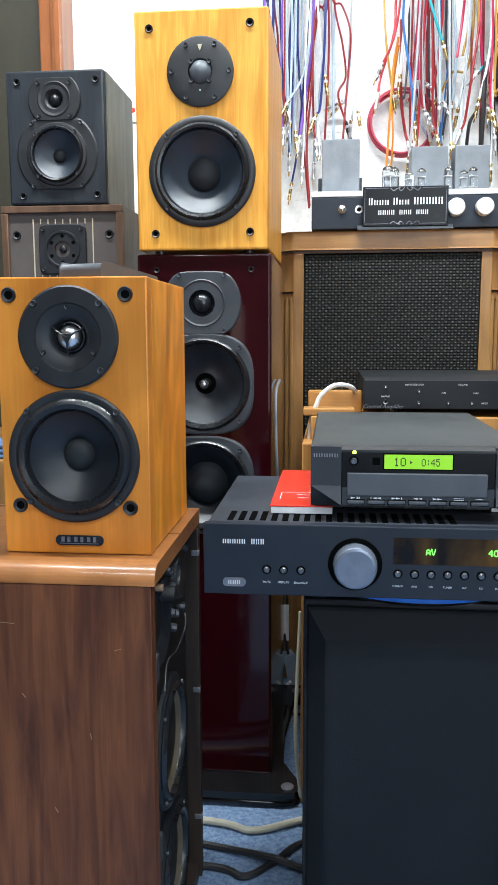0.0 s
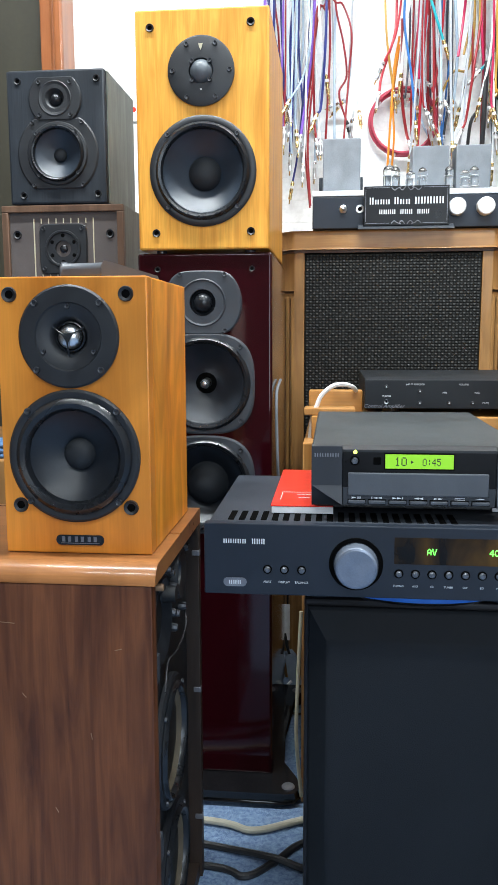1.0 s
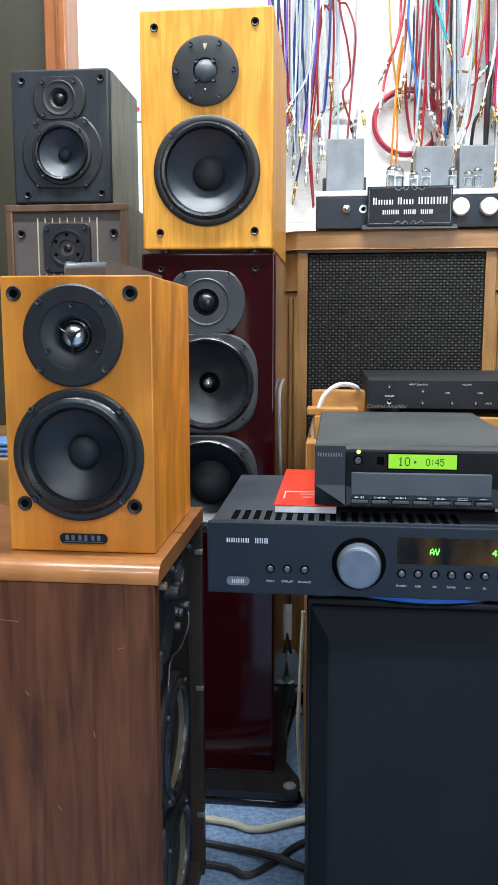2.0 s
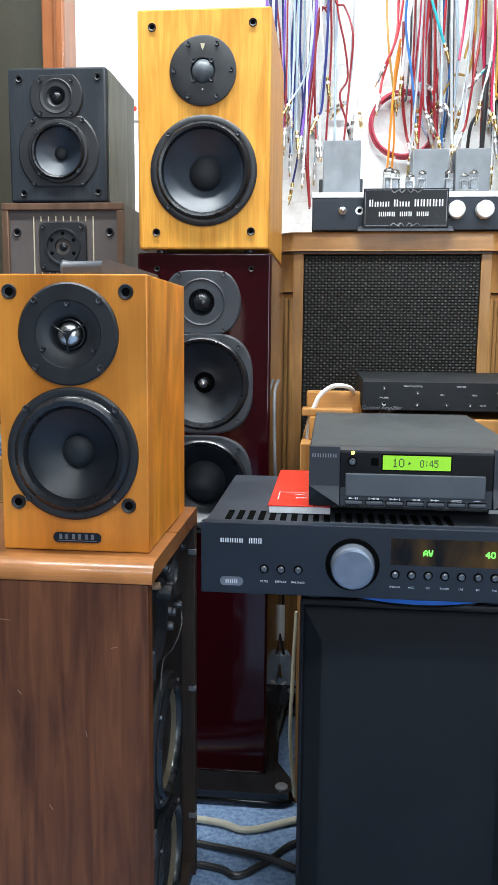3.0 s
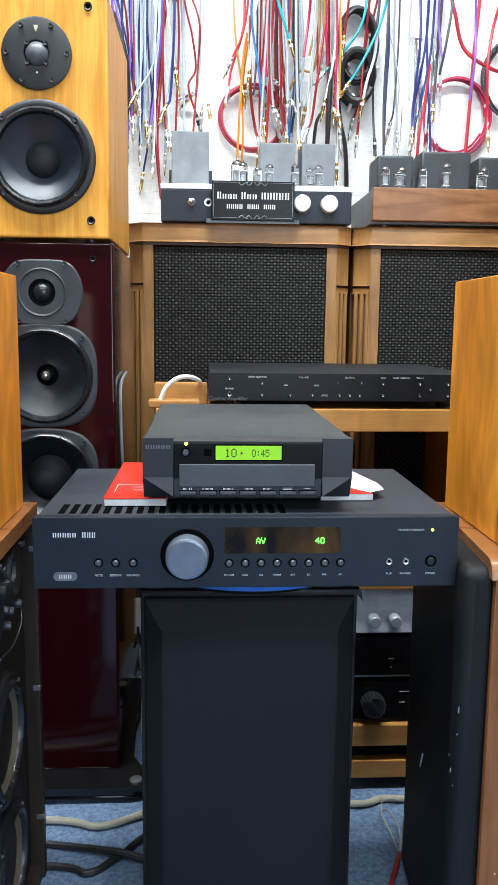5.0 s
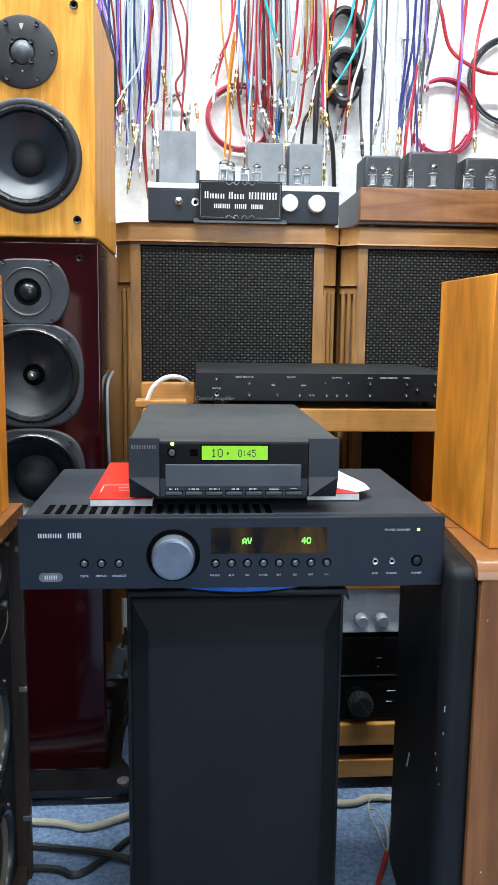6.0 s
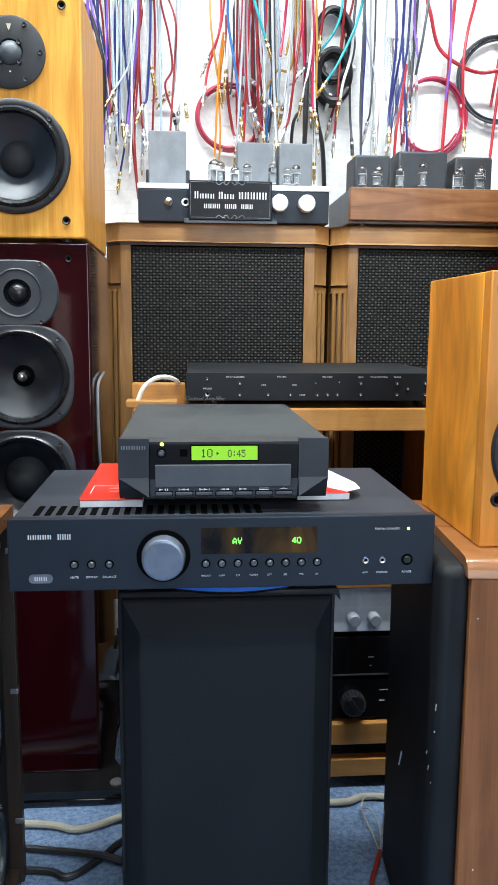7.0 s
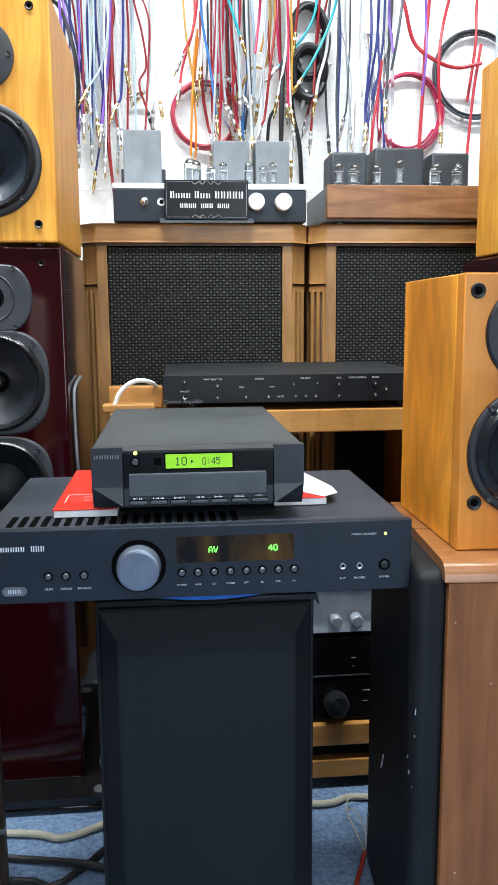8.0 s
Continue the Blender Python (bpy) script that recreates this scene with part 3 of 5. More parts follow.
def black_bookshelf():
    t = thing("bookshelf_speaker", "small black bookshelf speaker with grey-washed sides on a brown speaker", "loudspeaker", -0.414, 1.35, 0.963)
    part("cabinet", cabinet(0.172, 0.19, 0.221, 0.004, [(0, 0.173, 0.016), (0.002, 0.083, 0.046)]), "black_vinyl", t)
    part("side_veneer", box(0.086, 0.088, 0.012, 0.19, 0.002, 0.219), "grey_ash", t, "grey ash side veneer")
    tw = part("tweeter", flange(0.0165, lambda a: 0.046 * cut_circle(0.76, 0.76)(a), 0.004), "basket", t, at=(0, 0, 0.173))
    part("waveguide", lathe([(0.0290, -0.0042), (0.0275, -0.0052), (0.0255, -0.0045), (0.020, -0.0035), (0.015, -0.0015), (0.010, 0.005)], 40), "basket", tw)
    part("dome", lathe([(0.0105, 0.003), (0.0085, -0.001), (0.005, -0.0045), (0, -0.006)], 24), "rubber", tw)
    screws(tw, [(-0.027, 0.026), (0.027, 0.026), (-0.027, -0.027), (0.027, -0.027)], -0.004)
    wf = woofer(t, 0.002, 0.083, 0.053, frame_mat="basket", start=48, cap=0.22, lip=0.005, cone_mat="cone_grey")
    part("frame_plate", flange(0.0440, lambda a: 0.071 * cut_circle(0.82, 0.82)(a), 0.004), "basket", wf, at=(0, 0.0015, 0))
    screws(wf, [(-0.043, 0.051), (0.043, 0.051), (-0.043, -0.052), (0.043, -0.052)], -0.003)
    for sx, sz in ((-0.068, 0.203), (0.075, 0.204), (-0.064, 0.015), (0.073, 0.016)):
        grille_socket(t, sx * 0.96, sz, 0.006)


black_bookshelf()


def brown_speaker():
    t = thing("bookshelf_speaker", "brown framed vintage speaker with a gold-lined cloth baffle", "loudspeaker", -0.4095, 1.35, 0.53)
    h, w = 0.4315, 0.217
    body = box(-w / 2, w / 2, 0.012, 0.20, 0, h, 0.002)
    part("cabinet", body, "grey_ash", t)
    fr = box(-w / 2, w / 2, 0, 0.0115, h - 0.012, h, 0.0015)
    box(-w / 2, -w / 2 + 0.012, 0, 0.0115, 0.012, h - 0.012, 0.0015, bm=fr)
    box(w / 2 - 0.012, w / 2, 0, 0.0115, 0.012, h - 0.012, 0.0015, bm=fr)
    box(-w / 2, w / 2, 0, 0.0115, 0, 0.012, 0.0015, bm=fr)
    part("front_frame", fr, "brown_frame", t)
    baf = part("baffle", box(-w / 2 + 0.012, w / 2 - 0.012, 0.006, 0.0119, 0.012, h - 0.012), "brown_cloth", t)
    z = h - 0.074
    for k in range(9):
        lx = -0.0525 + 0.0133 * k
        if k in (0, 8):
            part("gold_line", box(lx - 0.0009, lx + 0.0009, 0.0045, 0.0062, 0.05, h - 0.022), "cream", baf)
        else:
            part("gold_line", box(lx - 0.0008, lx + 0.0008, 0.0045, 0.0062, z + 0.0435, h - 0.022), "cream", baf)
            part("gold_line", box(lx - 0.0008, lx + 0.0008, 0.0045, 0.0062, 0.08, z - 0.0435), "cream", baf)
    tw = part("tweeter", flange(0.014, lambda a: 0.0425 * squircle(9.0)(a), 0.005), "basket", t, at=(0, 0.006, z))
    part("rosette", lathe([(0.032, -0.005), (0.031, -0.007), (0.028, -0.007), (0.026, -0.004), (0.017, -0.002), (0.014, 0.003)], 40), "basket", tw)
    for px, pz in ring_places(0.0225, 6, 30):
        part("petal", lathe([(0, -0.0055), (0.003, -0.0053), (0.0052, -0.0035), (0.0056, -0.001)], 14), "slot", tw, at=(px, 0, pz))
    part("dome", lathe([(0.0145, 0.002), (0.011, 0.001), (0.0075, 0.002), (0.0065, -0.002), (0.003, -0.0045), (0, -0.005)], 24), "rubber", tw)
    screws(tw, [(-0.034, 0.034), (0.034, 0.034), (-0.034, -0.034), (0.034, -0.034)], -0.005)
    for sx in (-0.083, 0.083):
        grille_socket(t, sx, h - 0.049, 0.0075, 0.006)


brown_speaker()
single("side_table", box(-0.75, -0.27, 1.25, 1.72, 0, 0.53, 0.004), "teak", "low wooden box table under the stacked speakers", "table")


def walnut_side_speaker(x, y, mirror):
    """A large speaker turned sideways: walnut side to the front, drivers on its inner face."""
    w, d, h = 0.46, 0.270, 0.5157
    s = -1 if mirror else 1
    label = ("large walnut floor speaker turned sideways with a scuffed black grille" if mirror
             else "large walnut floor speaker turned sideways with open black drivers")
    t = thing("floor_speaker", label, "loudspeaker", x, y, 0, -4.0 if mirror else 0, group="large walnut speakers")

    def bx(x0, x1, *rest, **kw):
        return box(min(s * x0, s * x1), max(s * x0, s * x1), *rest, **kw)

    part("side_panel", bx(-w, -0.004, 0.0015, 0.02, 0, h - 0.020, 0.001), "walnut_lit" if mirror else "walnut", t)
    edge = [(0.0, h - 0.019)]
    edge += [(0.018 - 0.018 * math.cos(a), h - 0.019 + 0.019 * math.sin(a)) for a in (0.3, 0.6, 0.9, 1.2, 1.5708)]
    edge += [(d, h), (d, h - 0.019)]
    top = prism([(p, q) for p, q in edge], *sorted((s * -w, 0.0)), axis="x")
    part("top_panel", top, "walnut_edge", t, "lighter rounded top with a glossy edge")
    part("rear_panel", bx(-w, -0.0, d - 0.014, d, 0, h - 0.0195, 0.001), "dark_edge", t, "dark rear edge")
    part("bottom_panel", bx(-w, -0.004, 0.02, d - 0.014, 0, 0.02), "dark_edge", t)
    part("back_panel", bx(-w, -w + 0.015, 0.02, d - 0.014, 0.02, h - 0.0195), "walnut", t)
    return t, s, d, h


t, s, d, h = walnut_side_speaker(-0.1106, 0.7056, False)
for sx, sz, ln, rz in ((-0.039, 0.430, 0.007, -14), (-0.108, 0.254, 0.006, 60), (-0.138, 0.378, 0.006, 50), (-0.069, 0.337, 0.007, 80), (-0.16, 0.455, 0.03, 4)):
    part("scratch", box(-ln / 2, ln / 2, 0.0008, 0.0018, -0.0003, 0.0003), "scuff", t, at=(sx, 0, sz), turn=(0, rz, 0))
part("baffle", box(-0.026, -0.018, 0.02, d - 0.014, 0.02, h - 0.0195), "black_plastic", t)
for zz in (0.268, 0.108):
    wf = woofer(t, -0.018, zz, 0.077, y=0.130, name="woofer", frame_mat="basket", cone_mat="kraft", cap=0.3, lip=0.006)
    wf.matrix_basis = pose(-0.017, 0.130, zz, 0, 0, 90)
part("horn", lathe([(0.012, 0.03), (0.018, 0.012), (0.032, -0.002), (0.046, -0.008), (0.050, -0.006), (0.050, 0.002)], 40), "basket", t, at=(-0.0175, 0.080, 0.432), turn=(0, 0, 90))
part("tweeter", lathe([(0.010, 0.01), (0.015, -0.004), (0.029, -0.008), (0.031, -0.005), (0.031, 0.002)], 32), "basket", t, at=(-0.0175, 0.190, 0.452), turn=(0, 0, 90))
for ny, nz in ((0.135, 0.470), (0.150, 0.448), (0.140, 0.420), (0.165, 0.410), (0.120, 0.478), (0.205, 0.405), (0.225, 0.475), (0.150, 0.398)):
    part("terminal_nut", lathe([(0, -0.010), (0.004, -0.010), (0.0055, -0.006), (0.0055, 0)], 8), "screw", t, at=(-0.0178, ny, nz), turn=(0, 0, 90))
part("lead_wire", tube([(-0.012, 0.215, 0.402), (-0.006, 0.190, 0.385), (-0.008, 0.150, 0.372), (-0.012, 0.110, 0.372), (-0.008, 0.075, 0.352)], 0.0012, 6), "cable_black", t)
for zz in (0.459, 0.272, 0.090):
    part("grille_clip", box(-0.009, 0.0012, 0.254, 0.2620, zz - 0.0035, zz + 0.0035, 0.001), "brass", t)
part("grille_peg", lathe([(0, -0.014), (0.004, -0.014), (0.0045, 0.004)], 14), "scuff", t, at=(-0.0175, 0.055, 0.478), turn=(0, 0, 90))
for zz in (0.415, 0.216):
    part("corner_brace", box(-0.026, -0.004, 0.021, 0.034, zz - 0.03, zz, 0.001), "trafo_dark", t)
part("level_knob", lathe([(0, -0.016), (0.009, -0.016), (0.010, -0.002), (0.012, 0)], 20), "black_plastic", t, at=(-0.0175, 0.112, 0.452), turn=(0, 0, 90))

t, s, d, h = walnut_side_speaker(0.3852, 0.7056, True)
gr = part("grille", box(-0.0257, 0.009, 0.009, d - 0.004, 0.004, h - 0.0105, 0.012, 4), "grille_black", t, "black cloth grille with scuffed edges")
for gy, gz, ln, tilt in ((0.160, 0.214, 0.034, 20), (0.0125, 0.355, 0.009, 5), (0.0130, 0.328, 0.003, 0), (0.022, 0.283, 0.007, 10), (0.015, 0.270, 0.002, 0), (0.030, 0.296, 0.004, 0), (0.252, 0.066, 0.045, 3)):
    chip = prism([(-0.10 * ln, ln / 2), (0.03 * ln, ln * 0.35), (0.13 * ln, -ln / 2), (-0.03 * ln, -ln * 0.3)], 0, 0.0006, axis="x")
    deep = max(0.0, 0.021 - gy) ** 2 / 0.024
    part("chip", chip, "white_paper" if gy < 0.2 else "cream", gr, "pale chip where the cloth is torn", at=(-0.0264 + deep, gy, gz), turn=(tilt, 0, 0))
for sx, sz in ((0.012, 0.455), (0.05, 0.39), (0.020, 0.18), (0.09, 0.25)):
    part("scratch", box(-0.0005, 0.0005, 0.0008, 0.0018, -0.0006, 0.0006), "white_paper", t, at=(sx, 0, sz), turn=(0, 45, 0))


def stand_speaker():
    t = thing("floor_speaker", "black ash speaker with a black cloth grille under the amplifier", "loudspeaker", 0.154, 0.83, 0)
    part("cabinet", box(-0.123, 0.123, 0, 0.25, 0, 0.447, 0.003), "black_ash_h", t)
    g = bmesh.new()
    w, z0, z1 = 0.1185, 0.02, 0.440
    rings = []
    for inset, out in ((0, 0.001), (0, 0.005), (0.0012, 0.0068), (0.0030, 0.0080), (0.0190, 0.0195), (0.0215, 0.0210), (0.0240, 0.0219), (0.0275, 0.0224), (0.033, 0.0225)):
        rings.append([g.verts.new((a, -out, b)) for a, b in ((-w + inset, z0 + inset), (w - inset, z0 + inset), (w - inset, z1 - inset * 1.6), (-w + inset, z1 - inset * 1.6))])
    for p, q in zip(rings, rings[1:]):
        for k in range(4):
            g.faces.new((p[k], p[(k + 1) % 4], q[(k + 1) % 4], q[k]))
    g.faces.new(rings[-1])
    part("grille", g, "grille_black", t, "black cloth grille with sloping edges")
    flap = prism([(0.100, 0.4475), (0.1255, 0.4475), (0.1275, 0.436), (0.1235, 0.441), (0.1185, 0.4435)], -0.004, 0.030, 0.0006)
    part("torn_veneer", flap, "black_ash_h", t, "torn veneer at the top corner")


stand_speaker()


def big_cabinet(x, y):
    t = thing("floor_speaker", "large teak vintage speaker with fluted corner posts and woven grille", "loudspeaker", x, y, 0, group="teak vintage speakers")
    w, d, h = 0.456, 0.27, 0.940
    hw = w / 2
    slab = [(-hw, d), (-hw, 0.030), (-hw + 0.030, 0), (hw - 0.030, 0), (hw, 0.030), (hw, d)]
    part("top_slab", prism(slab, h - 0.036, h, 0.004, "z"), "teak_h", t)
    part("shadow_gap", prism([(p * 0.985, q + 0.004) for p, q in slab], h - 0.042, h - 0.036, 0, "z"), "brown_frame", t)
    part("carcass", box(-hw + 0.004, hw - 0.004, 0.062, d, 0.0, h - 0.042, 0.002), "teak", t)
    zt, zc = h - 0.042, h - 0.116
    for s in (-1, 1):
        stile = box(min(s * (hw - 0.054), s * (hw - 0.033)), max(s * (hw - 0.054), s * (hw - 0.033)), 0.004, 0.062, 0.0, zt, 0.0015)
        post = part("corner_post", stile, "teak", t)
        block = prism([(s * (hw - 0.033), 0.004), (s * (hw - 0.004), 0.033), (s * (hw - 0.004), 0.062), (s * (hw - 0.033), 0.062)], zc, zt, 0.001, "z")
        part("corner_block", block, "teak", post)
        core = prism([(s * (hw - 0.033), 0.012), (s * (hw - 0.012), 0.033), (s * (hw - 0.012), 0.062), (s * (hw - 0.033), 0.062)], 0.0, zc, 0, "z")
        part("flute_core", core, "brown_frame", post)
        for k in range(3):
            f0 = 0.02 + k * 0.36
            cx, cy = hw - 0.033 + (0.028) * f0, 0.004 + 0.028 * f0
            reed = tube([(s * (cx + 0.002), cy + 0.004, 0.0), (s * (cx + 0.002), cy + 0.004, 0.4), (s * (cx + 0.002), cy + 0.004, zc - 0.012)], 0.0046, 8, 2)
            part("reed", reed, "teak", post)
        cap = prism([(s * (hw - 0.033), 0.004), (s * (hw - 0.004), 0.033), (s * (hw - 0.004), 0.05), (s * (hw - 0.033), 0.05)], zc - 0.016, zc - 0.0045, 0.001, "z")
        part("flute_cap", cap, "teak", post)
    part("grille", box(-hw + 0.055, hw - 0.055, 0.0055, 0.058, 0.07, zt - 0.002, 0.003), "weave", t, "dark basket-weave grille cloth")
    part("plinth", box(-hw + 0.055, hw - 0.055, 0.006, 0.06, 0.0, 0.068, 0.002), "teak_h", t)
    return t


cab = big_cabinet(0.1755, 1.60)
copy_thing(cab, pose(0.6340, 1.60, 0.0))

# ---- electronics ----
def lettering(text, size, material, parent, x, y, z, name="lettering", align="CENTER", turn=(90, 0, 0), shear=0.0):
    c = bpy.data.curves.new(name, "FONT")
    c.body, c.size, c.align_x, c.align_y, c.extrude, c.shear = text, size, align, "CENTER", 0.0001, shear
    c.resolution_u = 2
    tmp = bpy.data.objects.new(name, c)
    scene.collection.objects.link(tmp)
    me = bpy.data.meshes.new_from_object(tmp.evaluated_get(bpy.context.evaluated_depsgraph_get()))
    bpy.data.objects.remove(tmp)
    bpy.data.curves.remove(c)
    me.materials.clear()
    me.materials.append(M[material])
    return part(name, me, "", parent, at=(x, y, z), turn=turn)


M["print"] = surf("pale_grey_print", (0.66, 0.68, 0.70), (0.74, 0.76, 0.78), 0.5, bump=0)
M["lcd_ink"] = surf("dark_lcd_ink", (0.02, 0.05, 0.01), (0.03, 0.07, 0.015), 0.5, bump=0)
M["rim_blue"] = surf("blue_acrylic", (0.02, 0.12, 0.50), (0.03, 0.18, 0.62), 0.15, bump=0)
M["tray"] = surf("dark_slate_plastic", (0.060, 0.068, 0.080), (0.078, 0.086, 0.10), 0.42, scale=(12, 12, 12), bump=0.05, fine=(900, 900, 900))
# brown room reflection put into the window's colour as amber blotches
M["smoked_reflection"] = surf("smoked_window_with_reflection", (0.004, 0.003, 0.002), (0.105, 0.052, 0.010), 0.12, 0, (22, 22, 9), 0.0, rvar=0.03, spec=0.25, contrast=(0.42, 0.68))
M["preamp_black"] = surf("satin_black_front", (0.005, 0.0065, 0.009), (0.008, 0.010, 0.013), 0.45, 0, (12, 12, 12), 0.05, (900, 900, 900), spec=0.3)
M["panel_black"] = surf("dark_acrylic_panel", (0.003, 0.003, 0.004), (0.006, 0.006, 0.007), 0.30, 0, (9, 9, 9), 0.02, spec=0.22)
M["knob_grey"] = surf("satin_grey_knob", (0.36, 0.40, 0.46), (0.46, 0.50, 0.56), 0.38, 0.4, (30, 30, 30), 0.02)
M["knob_white"] = surf("silver_white_knob", (0.72, 0.72, 0.72), (0.80, 0.80, 0.80), 0.4, 0.2, (30, 30, 30), 0.02)
M["button"] = surf("dark_steel_button", (0.10, 0.11, 0.12), (0.15, 0.16, 0.18), 0.28, 0.6, (60, 60, 60), 0.02)


DOTS = {"A": "00100 01010 10001 10001 11111 10001 10001", "V": "10001 10001 10001 01010 01010 01010 00100",
        "4": "00010 00110 01010 10010 11111 00010 00010", "0": "01110 10001 10001 10001 10001 10001 01110",
        "1": "00100 01100 00100 00100 00100 00100 01110", "5": "11111 10000 11110 00001 00001 10001 01110",
        ":": "00000 00100 00100 00000 00100 00100 00000"}


def dot_matrix(text, height, material, parent, x, y, z, name, wide=0.92):
    """Characters of a five by seven display, built cell by cell round their centre."""
    c = height / 7
    bm = bmesh.new()
    total = (6 * len(text) - 1) * c * wide
    for k, sign in enumerate(text):
        for row, line in enumerate(DOTS[sign].split()):
            for col, on in enumerate(line):
                if on == "1":
                    a, b = -total / 2 + (6 * k + col) * c * wide, (3.5 - row) * c
                    box(a, a + c * wide * 0.96, -0.0003, 0.0, b - c * 0.96, b, bm=bm)
    return part(name, bm, material, parent, at=(x, y, z))


def button(parent, x, z, r, material="button", out=0.003, ring=True, y=0.0):
    b = part("button", lathe([(0, -out), (r * 0.6, -out), (r * 0.93, -out * 0.75), (r, -out * 0.3), (r, 0.001)], 20), material, parent, at=(x, y, z))
    if ring:
        part("collar", lathe([(r * 1.02, -0.0006), (r * 1.42, -0.0006), (r * 1.48, 0.0005)], 20), "slot", b)
    return b


def socket(parent, x, z, r, y=0.0):
    s = part("headphone_socket", lathe([(r * 0.5, 0.006), (r * 0.5, -0.0012), (r * 0.9, -0.0016), (r, -0.0004), (r, 0.001)], 20), "silver", parent, at=(x, y, z))
    part("bore", lathe([(0, -0.0004), (r * 0.52, -0.0004)], 16), "slot", s)


def integrated_amplifier():
    t = thing("integrated_amplifier", "black integrated amplifier with a blue-grey volume knob and lit display", "amplifier", 0.147, 0.744, 0.448)
    w, z0, z1 = 0.215, 0.031, 0.1045
    part("front_panel", box(-w, w, 0, 0.012, z0, z1, 0.0012), "amp_black", t)
    lid = part("case", box(-w + 0.003, w - 0.003, 0.0125, 0.275, z0 + 0.002, z1 - 0.0005, 0.0015), "amp_top", t)
    for k in range(21):
        vx = -0.193 + 0.0113 * k
        vent = prism([(vx, 0.018), (vx + 0.0062, 0.018), (vx + 0.0062, 0.058), (vx, 0.058)], z1 - 0.0007, z1 + 0.0002, 0, "z")
        part("vent_slot", vent, "slot", lid)
    for fx in (-0.10, 0.10):
        for fy in (0.105, 0.24):
            part("foot", lathe([(0, 0.0), (0.018, 0.0), (0.020, 0.003), (0.020, z0 + 0.003)], 24, axis="z"), "rubber", t, at=(fx, fy, 0))
    fp = t
    kx, kz = -0.062, 0.0655
    part("knob_recess", lathe([(0.0225, -0.0008), (0.0265, -0.0008), (0.0275, 0.001)], 48), "slot", fp, at=(kx, 0, kz))
    part("volume_knob", lathe([(0, -0.017), (0.018, -0.017), (0.0202, -0.0162), (0.0212, -0.0145), (0.0216, 0.0)], 56), "knob_blue", fp, "blue-grey brushed volume knob", at=(kx, 0, kz))
    for bx, tx in ((-0.1505, "MUTE"), (-0.1335, "DISPLAY"), (-0.116, "BALANCE")):
        button(fp, bx, 0.0578, 0.0032)
        lettering(tx, 0.0031, "print", fp, bx, -0.0003, 0.0448, "button_label")
    for k, tx in enumerate(("PHONO", "AUX", "CD", "TUNER", "SAT", "BD", "PVR", "AV")):
        bx = -0.0197 + 0.0162 * k
        button(fp, bx, 0.0568, 0.0032)
        lettering(tx, 0.0028, "print", fp, bx, -0.0003, 0.0442, "button_label")
    disp = part("display_window", box(-0.0245, 0.0935, -0.0004, 0.002, 0.0668, 0.0938), "smoked_reflection", fp, "smoked display window with a brown reflection painted in")
    dot_matrix("AV", 0.0064, "vfd", disp, 0.0120, -0.0004, 0.080, "lit_characters")
    dot_matrix("40", 0.0064, "vfd", disp, 0.0722, -0.0004, 0.080, "lit_characters")
    for sx in (0.1437, 0.161):
        socket(fp, sx, 0.0578, 0.0035)
    lettering("AUX", 0.0030, "print", fp, 0.1437, -0.0003, 0.0448, "socket_label")
    lettering("PHONES", 0.0030, "print", fp, 0.161, -0.0003, 0.0448, "socket_label")
    button(fp, 0.187, 0.0578, 0.0042, "black_plastic", 0.002)
    lettering("POWER", 0.0030, "print", fp, 0.187, -0.0003, 0.0448, "button_label")
    lettering("POWER / STANDBY", 0.0030, "print", fp, 0.1655, -0.0003, 0.0905, "indicator_label")
    part("power_led", lathe([(0, -0.0012), (0.0014, -0.0008), (0.0014, 0.001)], 12), "led", fp, at=(0.1875, 0, 0.0905))
    name_bars = stroke_bars(-0.1955, -0.1715, 0.0842, 0.0886, 5, -0.0004, 0.0005)
    stroke_bars(-0.1665, -0.1525, 0.0838, 0.0893, 3, -0.0004, 0.0005, name_bars)
    part("name_bars", name_bars, "print", fp, "pale bars of the maker's name")
    pill = prism([(math.copysign(0.0075, math.cos(a)) + 0.0043 * math.cos(a), 0.0046 * math.sin(a)) for a in [2 * math.pi * (i + 0.5) / 24 for i in range(24)]], -0.0008, 0.0005)
    bd = part("model_badge", pill, "brass", fp, "grey oval model badge", at=(-0.1835, 0, 0.0440))
    bar = stroke_bars(-0.0065, 0.0068, -0.0020, 0.0020, 3, -0.0011, -0.0006)
    part("badge_bars", bar, "print", bd)


integrated_amplifier()
disc = thing("isolation_disc", "dark round isolation disc with a blue rim under the amplifier", "audio accessory", 0.158, 0.925, 0.4472)
part("dish", lathe([(0, 0.0), (0.075, 0.0), (0.125, 0.0055), (0.138, 0.0125), (0.137, 0.0140), (0.120, 0.0085), (0, 0.006)], 64, axis="z"), "gloss_black", disc)
part("blue_rim", lathe([(0.1372, 0.0122), (0.1388, 0.0132), (0.1385, 0.0175), (0.135, 0.0180), (0.134, 0.0140)], 64, axis="z"), "rim_blue", disc, "plain blue rim")


